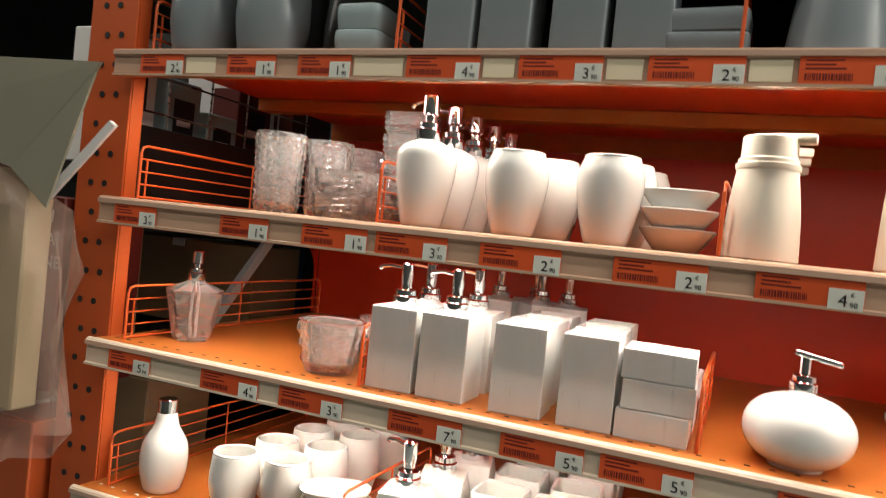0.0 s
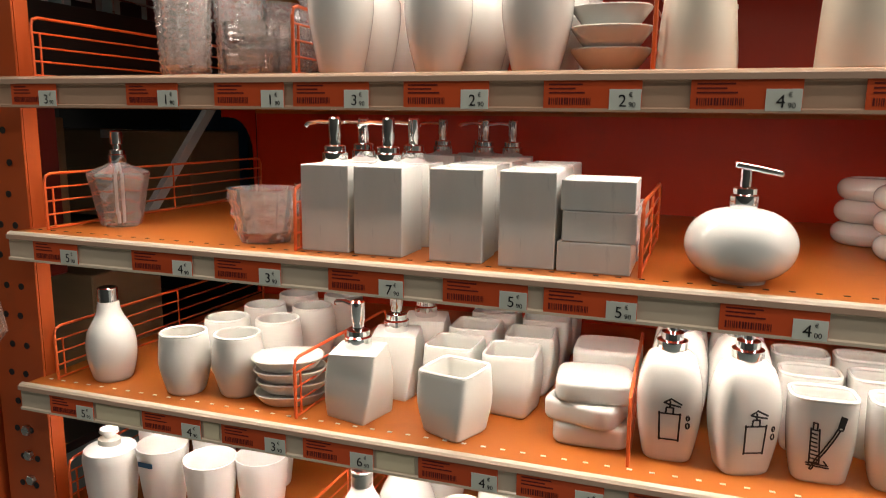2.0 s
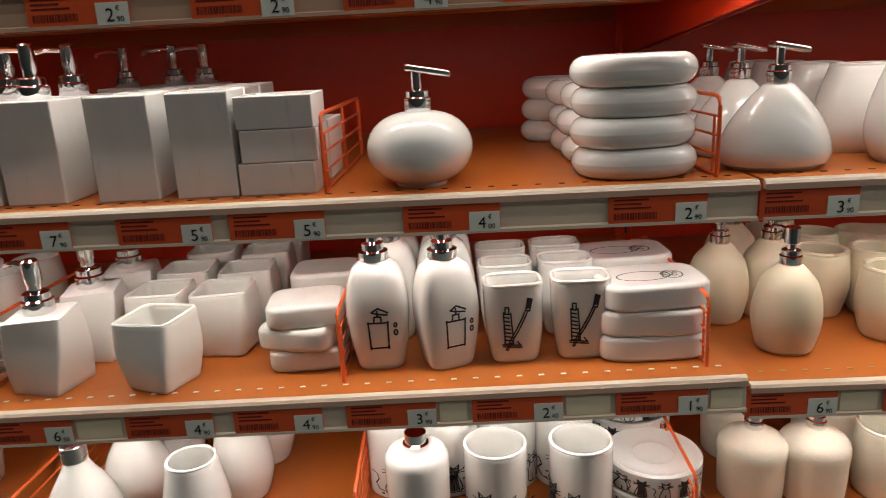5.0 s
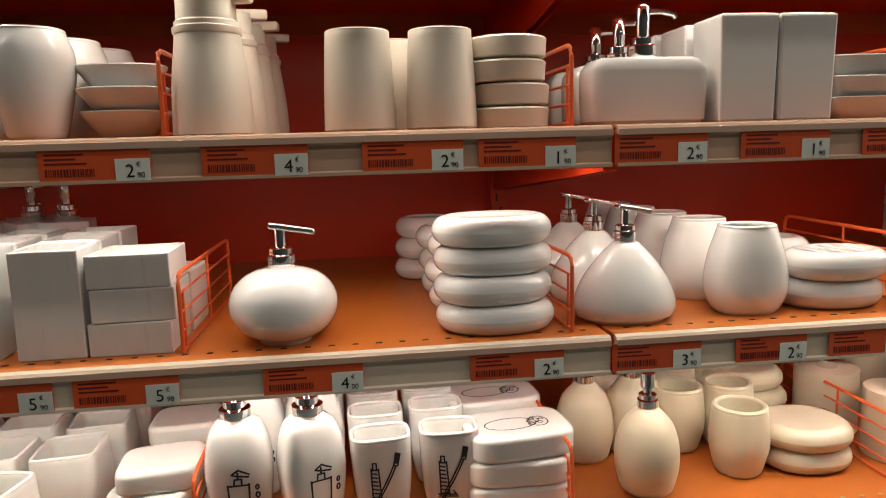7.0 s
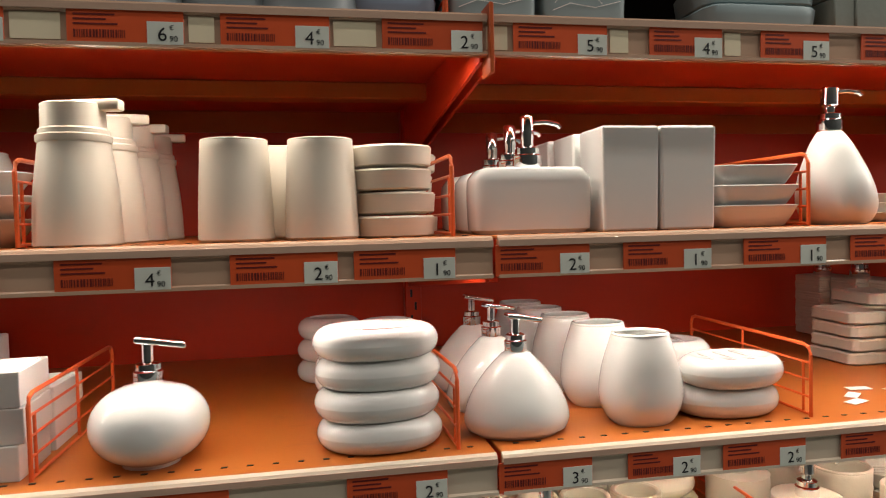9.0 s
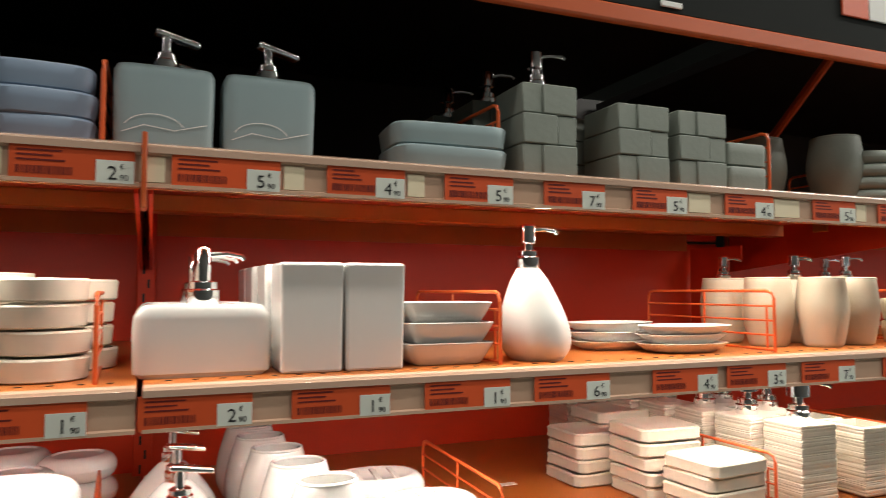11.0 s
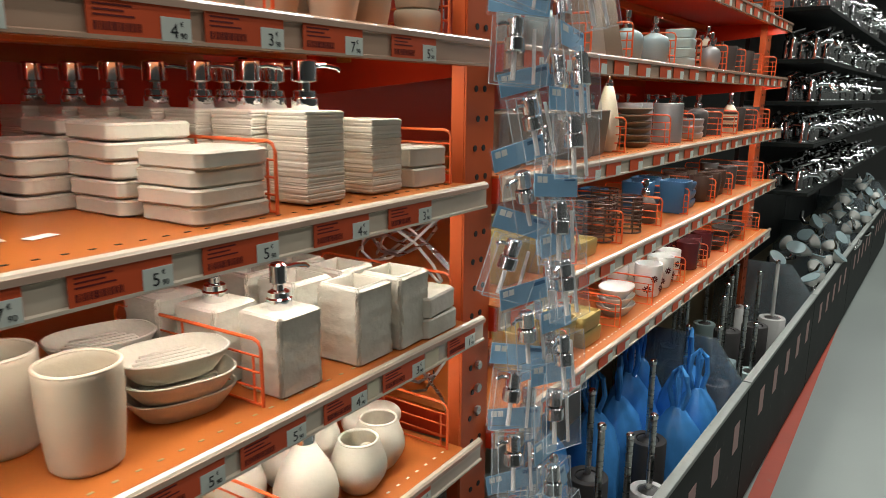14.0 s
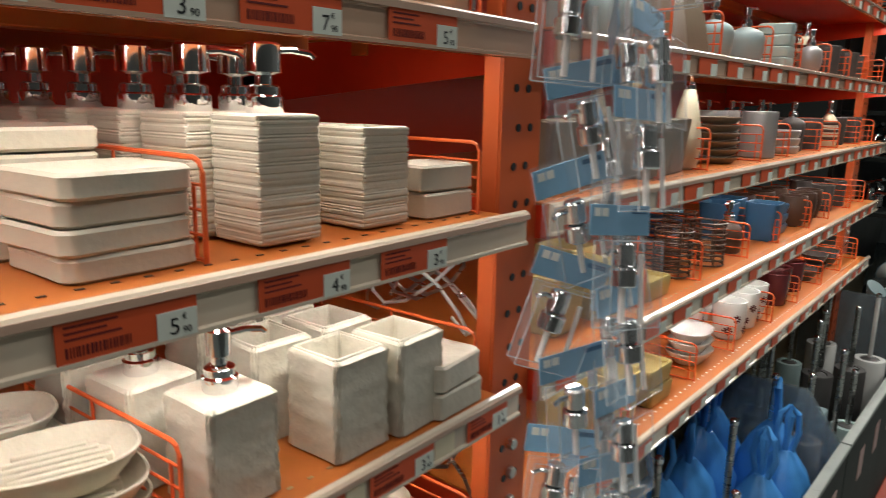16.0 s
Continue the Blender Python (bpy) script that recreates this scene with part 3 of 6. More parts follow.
# ---- pumps, bottles, cups and dishes ----
def pump(parent, z, scale=1.0, turn=0.0, style="spout", collar=CHROME, x=0.0, y=0.0, fat=1.0):
    s = scale
    base = pose(x, y, z, 0, 0, turn)
    part("collar", loft([(0, 0), (0.0125 * s, 0), (0.0135 * s, 0.002 * s), (0.0135 * s, 0.012 * s), (0.0115 * s, 0.0135 * s), (0.0115 * s, 0.019 * s), (0.009 * s, 0.0205 * s), (0, 0.0205 * s)], 24), collar, parent, "shiny chrome collar", m=base)
    if style == "flat":
        part("stem", cyl(0.0052 * s, 0.02 * s, 0.040 * s, 16), CHROME, parent, m=base)
        head = box(-0.012 * s, 0.034 * s, -0.0075 * s, 0.0075 * s, 0.0, 0.0065 * s, 0.0024 * s, 3)
        for v in head.verts:
            v.co.z -= 6.0 / s * max(0.0, v.co.x - 0.006 * s) ** 2
        bmesh.ops.transform(head, matrix=pose(0, 0, 0.038 * s, 0, 5, 0), verts=head.verts)
        part("nozzle", head, CHROME, parent, "flat chrome push head", m=base)
    else:
        part("stem", loft([(0, 0.02 * s), (0.006 * s, 0.02 * s), (0.006 * s, 0.027 * s), (0.0092 * s * fat, 0.029 * s), (0.0092 * s * fat, 0.0475 * s), (0.007 * s * fat, 0.0495 * s), (0, 0.0495 * s)], 20), CHROME, parent, m=base)
        part("nozzle", tube([(0.0, 0, 0.043 * s), (0.02 * s, 0, 0.0445 * s), (0.033 * s, 0, 0.0425 * s), (0.036 * s, 0, 0.0395 * s)], 0.0024 * s, 8), CHROME, parent, "thin chrome spout", m=base)


def bottle(label, profile, material, head=1.0, style="spout", turn=0.0, group="soap dispensers on the shelves", fat=1.0, **shape):
    ob = thing("soap_dispenser", label, "soap dispenser", group)
    part("body", loft(profile, **shape), material, ob)
    if head:
        pump(ob, max(p[1] for p in profile) - 0.001, head, turn, style, x=shape.get("lean", 0.0), fat=fat)
    return ob


def solid(h, *rows, edge=0.003):
    """Outline of a closed body from rows of (height share, radius)."""
    out = [(0, 0.0), (rows[0][1] - edge, 0.0)]
    ts, rs = [q[0] for q in rows], [q[1] for q in rows]
    m = 16
    pts = []
    for i in range(m + 1):
        t = i / m
        k = max(0, min(len(ts) - 2, sum(1 for v in ts[1:-1] if v <= t)))
        u = (t - ts[k]) / (ts[k + 1] - ts[k])
        gap = ts[k + 1] - ts[k]
        slope = lambda q: (rs[min(q + 1, len(rs) - 1)] - rs[max(q - 1, 0)]) / (ts[min(q + 1, len(ts) - 1)] - ts[max(q - 1, 0)]) * gap
        r = (2 * u ** 3 - 3 * u * u + 1) * rs[k] + (u ** 3 - 2 * u * u + u) * slope(k) + (3 * u * u - 2 * u ** 3) * rs[k + 1] + (u ** 3 - u * u) * slope(k + 1)
        pts.append((r, t * h))
    pts[0] = (pts[0][0], edge)
    return out + pts + [(max(rows[-1][1] - edge, 0.002), h + edge * 0.4), (0, h + edge * 0.5)]


def hollow(h, *rows, wall=0.0045, floor_z=0.008):
    """Outline of an open cup."""
    full = solid(h, *rows)[:-2]
    inner = [(max(r - wall, 0.002), z) for r, z in full[2:] if z > floor_z + 0.004][::-1]
    rim = [(full[-1][0] - wall * 0.25, h + wall * 0.35), (full[-1][0] - wall * 0.75, h + wall * 0.35)]
    return full + rim + inner + [(inner[-1][0] * 0.9, floor_z), (0, floor_z)]


def cup(label, h, rows, material, group="bathroom tumblers on the shelves", wall=0.0045, **shape):
    ob = thing("tumbler", label, "tumbler", group)
    part("cup_body", loft(hollow(h, *rows, wall=wall), **shape), material, ob)
    r, turn = rows[-1][1] - wall * 0.5, radians(shape.get("twist", 0.0))
    lip = []
    for i in range(49):
        x, y = sup(2 * math.pi * i / 48, shape.get("n", 2.0))
        x, y = x * r * shape.get("sx", 1.0), y * r * shape.get("sy", 1.0)
        lip.append((x * math.cos(turn) - y * math.sin(turn), x * math.sin(turn) + y * math.cos(turn), h + wall * 0.12))
    part("rim", tube(lip, wall * 0.56, 8), material, ob)
    return ob


def dish(label, w, d, h, material, n=2.4, group="soap dishes in stacks", ridges=0, flare=0.85):
    ob = thing("soap_dish", label, "soap dish", group)
    r = w / 2
    deep = 0.70
    if flare < 0.83:
        deep = 0.36
        prof = [(0, 0), (r * flare - 0.003, 0), (r * flare, 0.0015), (r * (0.45 + flare * 0.55), h * 0.42), (r * 0.975, h * 0.86), (r, h * 0.96), (r - 0.0008, h), (r - 0.003, h), (r * 0.93, h * 0.86), (r * (0.35 + flare * 0.55), h * 0.44), (r * 0.4, h * deep), (0, h * deep)]
    else:
        prof = [(0, 0), (r * flare - 0.003, 0), (r * flare, 0.002), (r * 0.985, h * 0.55), (r, h * 0.9), (r - 0.002, h), (r - 0.006, h), (r * 0.86, h * 0.78), (r * 0.5, h * 0.72), (0, h * 0.70)]
    part("dish_body", loft(prof, 40, n, 1.0, d / w), material, ob)
    for k in range(ridges):
        u = -0.28 + 0.56 * k / max(ridges - 1, 1)
        part("ridge", box(-r * (0.72 - abs(u)), r * (0.72 - abs(u)), d * u - 0.003, d * u + 0.003, h * deep - 0.001, h * (deep + 0.3), 0.0015, 1), material, ob)
    return ob


def flat(ob):
    """Crisp facets on the bodies of a thing."""
    for c in ob.children:
        if "body" in c.name:
            for f in c.data.polygons:
                f.use_smooth = False
    return ob


def square_dish(label, w, d, h, material, group, bevel=0.0015, rim=0.006):
    ob = thing("soap_dish", label, "soap dish", group)
    part("dish_body", crate(w, d, h, bevel, rim, 0.006), material, ob, smooth=False)
    return ob


def square_cup(label, w, h, material, group, bevel=0.0015, grow=1.0, wall=0.005):
    ob = thing("tumbler", label, "tumbler", group)
    part("cup_body", crate(w, w, h, bevel, wall, h - 0.012, grow), material, ob, smooth=False)
    o, i = w * grow / 2 - bevel, w * grow / 2 - wall * grow
    part("rim", join(box(-o, o, -o, -i, h - 0.001, h + 0.0006, 0.0004, 1), box(-o, o, i, o, h - 0.001, h + 0.0006, 0.0004, 1), box(-o, -i, -i, i, h - 0.001, h + 0.0006, 0.0004, 1), box(i, o, -i, i, h - 0.001, h + 0.0006, 0.0004, 1)), material, ob, smooth=False)
    return ob


def pile(ob, x, y, z, count, step, turn=0.0, jitter=0.003, seed=1):
    rng = random.Random(seed + int(x * 1000))
    return [(x + rng.uniform(-jitter, jitter), y + rng.uniform(-jitter, jitter), z + step * k, turn + rng.uniform(-6, 6) * (1 if k else 0)) for k in range(count)]


def ink(parent, strokes, z_r, n, sx, sy, width=0.0011, name="drawing", label="black line drawing", material=None):
    """Line drawing laid on the front of a lofted body; z_r gives the radius at a height."""
    bm = bmesh.new()

    def at(u, v):
        r = z_r(v) + 0.0004
        k = min(abs(u) / (sx * r), 0.98)
        return Vector((u, -sy * r * (1 - k ** n) ** (1 / n) - 0.0006, v))

    for line in strokes:
        for (u0, v0), (u1, v1) in zip(line, line[1:]):
            du, dv = u1 - u0, v1 - v0
            ln = math.hypot(du, dv) or 1
            pu, pv = -dv / ln * width / 2, du / ln * width / 2
            steps = max(1, int(ln / 0.004))
            for s in range(steps):
                a0, a1 = s / steps - 0.06, (s + 1) / steps + 0.06
                q = [at(u0 + du * a0 + pu, v0 + dv * a0 + pv), at(u0 + du * a1 + pu, v0 + dv * a1 + pv), at(u0 + du * a1 - pu, v0 + dv * a1 - pv), at(u0 + du * a0 - pu, v0 + dv * a0 - pv)]
                bm.faces.new([bm.verts.new(p) for p in q])
    return part(name, bm, material or INK, parent, label, smooth=False)


def arc(cx, cy, rx, ry, a0=0, a1=360, steps=14):
    return [(cx + rx * math.cos(radians(a0 + (a1 - a0) * i / steps)), cy + ry * math.sin(radians(a0 + (a1 - a0) * i / steps))) for i in range(steps + 1)]


A, B, C, D, E = (SHELF_TOPS[k] for k in "ABCDE")

# shelf B, first bay
g_tumbler = thing("tumbler", "clear pink tinted cut glass tumbler", "tumbler", "cut glass set")
part("cup_body", faceted(0.0345, 0.0395, 0.1235, 0.004, 10, 14, 0.0016), GLASS, g_tumbler, smooth=False)
put(g_tumbler, [(-0.302, 0.07, B), (-0.262, 0.15, B), (-0.25, 0.235, B)])
g_dish = thing("soap_dish", "clear square cut glass soap dish", "soap dish", "cut glass set")
part("dish_body", faceted(0.037, 0.039, 0.036, 0.005, 3, 20, 0.0016, 7.0), GLASS, g_dish, smooth=False)
put(g_dish, pile(None, -0.19, 0.085, B, 2, 0.037) + pile(None, -0.145, 0.21, B, 5, 0.037, seed=4) + pile(None, -0.145, 0.12, B, 2, 0.037, seed=8))
vase_rows = ((0, 0.029), (0.4, 0.0385), (0.75, 0.0435), (0.92, 0.0395), (1, 0.022))
put(bottle("glossy white vase shaped soap dispenser with chrome pump", solid(0.122, *vase_rows), WHITE, 1.35, turn=150, fat=1.0, group="white vase set"), [(-0.05, 0.07, B, 0), (-0.045, 0.15, B, 20), (-0.04, 0.23, B, -10), (-0.035, 0.31, B, 30), (-0.03, 0.39, B, 40)])
put(cup("glossy white barrel tumbler with curved shoulders", 0.112, ((0, 0.028), (0.45, 0.040), (0.8, 0.043), (1, 0.036)), WHITE, group="white vase set"), [(0.087, 0.07, B), (0.115, 0.155, B), (0.213, 0.07, B), (0.22, 0.155, B), (0.23, 0.24, B), (0.10, 0.24, B)])
put(dish("white oval ceramic bowl dish", 0.096, 0.075, 0.030, WHITE, group="white vase set", flare=0.58), pile(None, 0.30, 0.09, B, 3, 0.0245, 0, 0.006))
cream_b = bottle("cream plastic soap dispenser with lever head", solid(0.107, (0, 0.0435), (0.5, 0.041), (1, 0.0345), edge=0.002), CREAM, 0, group="cream plastic set")
part("neck", loft([(0, 0.107), (0.0355, 0.107), (0.0365, 0.109), (0.0365, 0.114), (0.034, 0.1155), (0.034, 0.120), (0.0315, 0.122), (0.031, 0.146), (0.029, 0.1475), (0, 0.1475)], 32), CREAM, cream_b)
part("lever", box(0.0, 0.05, -0.009, 0.009, 0.140, 0.152, 0.003, 2), CREAM, cream_b, "cream push lever")
put(cream_b, [(0.396, 0.07, B, -8), (0.40, 0.165, B, 10), (0.405, 0.26, B, -5), (0.41, 0.355, B, 12)])
put(cup("cream plastic tumbler tapering to the top", 0.108, ((0, 0.0405), (0.5, 0.0385), (1, 0.0355)), CREAM, group="cream plastic set", wall=0.003), [(0.556, 0.07, B), (0.648, 0.068, B), (0.60, 0.155, B), (0.68, 0.16, B)])
put(dish("cream round plastic soap dish", 0.094, 0.094, 0.024, CREAM, n=2.0, group="cream plastic set", flare=0.97), pile(None, 0.732, 0.09, B, 4, 0.0265, 0, 0.005) + pile(None, 0.75, 0.2, B, 4, 0.0265, 0, 0.005, 5))

# shelf B, second bay
rect = bottle("wide white rectangular ceramic soap dispenser", solid(0.074, (0, 0.068), (0.1, 0.0695), (0.85, 0.0695), (1, 0.062), edge=0.005), WHITE, 1.25, turn=10, fat=0.7, n=7, sy=0.44, group="white square set")
put(rect, [(0.888, 0.075, B), (0.89, 0.155, B, 3), (0.887, 0.235, B)])
put(square_cup("white square ceramic tumbler", 0.067, 0.121, WHITE, "white square set", 0.003, 1.06), [(1.0, 0.07, B), (1.072, 0.07, B), (0.995, 0.15, B), (0.99, 0.23, B), (0.99, 0.31, B), (1.075, 0.15, B)])
put(dish("white rectangular ceramic soap dish", 0.116, 0.082, 0.027, WHITE, n=7, group="white square set", flare=0.76), pile(None, 1.172, 0.085, B, 3, 0.0245, 0, 0.002))
put(bottle("matt white drop shaped soap dispenser", solid(0.118, (0, 0.036), (0.18, 0.0465), (0.45, 0.044), (0.85, 0.026), (1, 0.015)), MATT, 1.15, turn=-10, lean=-0.012, group="white drop set"), [(1.303, 0.075, B)])
put(dish("flat oval white ceramic dish", 0.145, 0.092, 0.014, MATT, group="white drop set", flare=0.72), pile(None, 1.555, 0.09, B, 3, 0.0125, 0, 0.004) + pile(None, 1.49, 0.175, B, 3, 0.0135, 0, 0.004, 3))
barrel_rows = ((0, 0.029), (0.5, 0.0385), (1, 0.034))
barrel_wave = lambda a, t: 0.985 if abs(t - 0.36) < 0.03 or abs(t - 0.72) < 0.03 else 1.0
put(cup("beige stoneware barrel tumbler with grooved bands", 0.107, barrel_rows, BEIGE, wave=barrel_wave, group="beige barrel set"), [(1.822, 0.075, B), (1.755, 0.12, B), (1.905, 0.085, B), (1.75, 0.21, B)])
put(bottle("beige stoneware barrel soap dispenser with chrome pump", solid(0.105, (0, 0.029), (0.5, 0.0385), (0.9, 0.034), (1, 0.016)), BEIGE, 0.9, turn=-20, group="beige barrel set"), [(1.865, 0.165, B), (1.925, 0.215, B), (1.985, 0.16, B), (2.025, 0.235, B), (1.80, 0.26, B)])
put(dish("round beige stoneware soap dish", 0.078, 0.07, 0.037, BEIGE, n=2.2, group="beige barrel set", flare=0.9), pile(None, 2.02, 0.075, B, 2, 0.038, 0, 0.002))

# shelf C, first bay
facet = bottle("clear faceted glass soap dispenser with chrome pump", [(0, 0), (0.031, 0), (0.033, 0.003), (0.037, 0.03), (0.042, 0.055), (0.049, 0.084), (0.048, 0.088), (0.020, 0.099), (0.012, 0.104), (0, 0.104)], GLASS, 1.05, turn=120, seg=8, wave=lambda a, t: 1 + 0.03 * math.cos(4 * a + 9 * t), group="faceted glass set")
flat(facet)
part("dip_tube", tube([(0, 0, 0.006), (0, 0, 0.10)], 0.0028, 8), FROST, facet)
put(facet, [(-0.488, 0.12, C)])
crystal = thing("tumbler", "chunky clear faceted glass bowl", "tumbler", "faceted glass set")
part("cup_body", faceted(0.040, 0.053, 0.078, 0.006, 3, 8, 0.0035), GLASS, crystal, smooth=False)
put(crystal, [(-0.186, 0.085, C, 10), (-0.145, 0.2, C, 40)])
resin_b = thing("soap_dispenser", "tall square white resin soap dispenser with chrome pump", "soap dispenser", "white resin block set")
part("body", crate(0.070, 0.070, 0.1175, 0.0014), RESIN, resin_b, smooth=False)
pump(resin_b, 0.1165, 1.3, 175, fat=0.72)
put(resin_b, [(-0.064, 0.075, C, 2), (0.016, 0.075, C, -1), (-0.062, 0.16, C), (0.018, 0.16, C, 3), (-0.03, 0.42, C), (0.05, 0.42, C, 40), (0.10, 0.42, C, 10), (0.02, 0.5, C, 40)])
put(square_cup("tall square white resin tumbler with grey veins", 0.070, 0.1185, RESIN, "white resin block set", 0.0014), [(0.123, 0.073, C, 2), (0.215, 0.073, C, 1), (0.118, 0.16, C), (0.21, 0.16, C, 2), (0.118, 0.245, C), (0.208, 0.245, C)])
put(square_dish("flat square white resin soap dish", 0.087, 0.087, 0.0365, RESIN, "white resin block set", 0.0012), pile(None, 0.298, 0.08, C, 3, 0.0372, 0, 0.0035) + pile(None, 0.30, 0.18, C, 2, 0.0372, 0, 0.0015, 3))
ball = [(0, 0.0), (0.030, 0.0)] + [(0.0615 * math.cos(radians(a)) ** 0.8, 0.0425 + 0.0425 * math.sin(radians(a))) for a in range(-65, 86, 10)] + [(0, 0.0855)]
round_b = bottle("glossy white flattened ball soap dispenser", ball, WHITE, 1.15, "flat", 10, seg=48, group="white pebble set")
put(round_b, [(0.459, 0.070, C)])


def pebble(label, w, d, h, material, group, n=2.2, edge=1.0):
    ob = thing("soap_dish", label, "soap dish", group)
    r, e = w / 2, h / 2 * edge
    prof = [(0, 0)] + [(r - e + e * math.cos(radians(a)), e + e * math.sin(radians(a))) for a in range(-90, 1, 15)] + [(r - e + e * math.cos(radians(a)), h - e + e * math.sin(radians(a))) for a in range(0, 76, 15)] + [(r - e, h), (r * 0.62, h * 0.93), (0, h * 0.90)]
    part("dish_body", loft(prof, 48, n, 1.0, d / w), material, ob)
    return ob


put(pebble("rounded white pebble soap dish", 0.142, 0.108, 0.0345, WHITE, "white pebble set"), pile(None, 0.704, 0.072, C, 4, 0.0338, 0, 0.003))
put(pebble("small rounded white pebble soap dish", 0.10, 0.09, 0.034, WHITE, "white pebble set"), pile(None, 0.685, 0.185, C, 3, 0.0338, 0, 0.004) + pile(None, 0.685, 0.285, C, 3, 0.0338, 0, 0.004, 7) + pile(None, 0.66, 0.42, C, 3, 0.0338, 0, 0.004, 7) + pile(None, 0.75, 0.36, C, 3, 0.0338, 0, 0.004, 9))

# shelf C, second bay
put(bottle("glossy white cone shaped soap dispenser with chrome pump", solid(0.094, (0, 0.056), (0.18, 0.0635), (0.5, 0.0545), (0.8, 0.035), (1, 0.017), edge=0.006), WHITE, 1.0, "flat", 10, sy=0.75, seg=40, group="white cone set"), [(0.868, 0.072, C), (0.868, 0.185, C, 5), (0.866, 0.295, C, -4)])
put(cup("glossy white egg shaped tumbler", 0.107, ((0, 0.039), (0.25, 0.050), (0.6, 0.0475), (1, 0.035)), WHITE, n=2.3, sy=0.85, group="white cone set"), [(1.027, 0.075, C, 4), (1.012, 0.17, C), (1.0, 0.262, C, -5), (0.99, 0.352, C), (0.985, 0.44, C)])
for o in put(pebble("thick oval white ceramic soap dish with ridges", 0.136, 0.10, 0.0365, WHITE, "white cone set"), pile(None, 1.150, 0.085, C, 2, 0.0365, 0, 0.004) + pile(None, 1.125, 0.205, C, 2, 0.038, 0, 0.004, 4)):
    for k in range(3):
        part("ridge", box(-0.03 + 0.025 * k, -0.022 + 0.025 * k, -0.03, 0.03, 0.0325, 0.0355, 0.001, 1), WHITE, o)
for sx0, sy0, turn in ((1.33, 0.075, 20), (1.385, 0.135, -10), (1.43, 0.12, 15), (1.35, 0.105, 40), (1.39, 0.33, 0)):
    scrap = thing("fallen_label", "small white paper label fallen on the shelf", "paper label", "fallen labels")
    part("paper", box(-0.016, 0.016, -0.008, 0.008, 0, 0.0006), PAPER, scrap, smooth=False)
    scrap.matrix_basis = pose(sx0, sy0, C + 0.001, 0, 0, turn)


def slab(label, w, d, h, material, group, seed=1):
    ob = thing("soap_dish", label, "soap dish", group)
    rng = random.Random(seed)
    r = w / 2
    ph = rng.uniform(0, 6)
    wob = lambda a, t: 1 + 0.02 * math.sin(3 * a + ph) + 0.012 * math.sin(7 * a + 2 * ph)
    part("dish_body", loft([(0, 0), (r - 0.004, 0), (r, 0.003), (r * 0.985, h * 0.5), (r, h - 0.003), (r - 0.003, h), (r * 0.8, h - 0.0025), (0, h - 0.004)], 64, 9, 1.0, d / w, wave=wob), material, ob)
    return ob


put(slab("thick ivory stone effect soap dish", 0.115, 0.10, 0.0205, STONE, "layered stone set"), pile(None, 1.608, 0.088, C, 4, 0.0207, 0, 0.003) + pile(None, 1.595, 0.205, C, 5, 0.0222, 0, 0.003, 3) + pile(None, 1.54, 0.315, C, 4, 0.0222, 0, 0.003, 5) + pile(None, 1.62, 0.36, C, 5, 0.0222, 0, 0.003, 6))


def layered(a, t):
    k = t + 0.006 * math.sin(2 * a + 9 * t)
    return 1 - 0.035 * max(0.0, math.sin(71 * k)) ** 8 - 0.03 * max(0.0, math.sin(113 * k + 1)) ** 10 + 0.012 * math.sin(29 * k + a)


lay_solid = [(0, 0.0), (0.033, 0.0)] + [(0.0365, 0.002 + 0.1165 * i / 80) for i in range(81)] + [(0.034, 0.1195), (0, 0.1195)]
lay = bottle("ivory layered stone soap dispenser with chrome pump", lay_solid, STONE, 1.32, turn=-35, fat=1.45, n=24, seg=40, wave=layered, group="layered stone set")
for fx in (-0.022, 0.022):
    for fy in (-0.022, 0.022):
        part("foot", cyl(0.005, -0.003, 0.001, 10), CHARCOAL, lay, m=pose(fx, fy, 0))
flat(lay)
put(lay, [(x, y, C + 0.003, turn) for x, y, turn in ((1.764, 0.075, 0), (1.738, 0.152, 4), (1.722, 0.230, -3), (1.706, 0.308, 0), (1.690, 0.386, 3), (1.674, 0.464, -2), (1.655, 0.542, 0), (1.80, 0.17, 2), (1.79, 0.26, 0))])
lay_cup = [(0, 0.0), (0.032, 0.0)] + [(0.0355, 0.002 + 0.104 * i / 72) for i in range(73)] + [(0.034, 0.107), (0.031, 0.107), (0.030, 0.02), (0, 0.015)]
lay_t = thing("tumbler", "ivory layered stone tumbler", "tumbler", "layered stone set")
part("cup_body", loft(lay_cup, 40, 24, wave=layered), STONE, lay_t, smooth=False)
put(lay_t, [(1.895, 0.075, C + 0.002), (1.882, 0.155, C + 0.002), (1.872, 0.235, C + 0.002)])
put(slab("layered ivory stone soap dish", 0.088, 0.075, 0.031, STONE, "layered stone set", 5), pile(None, 2.005, 0.075, C, 2, 0.032, 0, 0.002))

# shelf D, first bay
flask = thing("soap_dispenser", "white ceramic flask shaped soap bottle with chrome cap", "soap dispenser", "white barrel set")
part("body", loft(solid(0.128, (0, 0.030), (0.3, 0.038), (0.6, 0.036), (0.85, 0.020), (1, 0.0165))), WHITE, flask)
part("cap", cyl(0.0155, 0.128, 0.152, 24, 0.0015), CHROME, flask, "shiny chrome cap")
put(flask, [(-0.472, 0.078, D)])
put(cup("white ceramic barrel tumbler", 0.094, ((0, 0.028), (0.5, 0.0388), (1, 0.0355)), MATT, group="white barrel set"), [(x + 0.012 * k, 0.070 + 0.02 * j + 0.093 * k, D) for j, x in enumerate((-0.320, -0.236)) for k in range(4)])
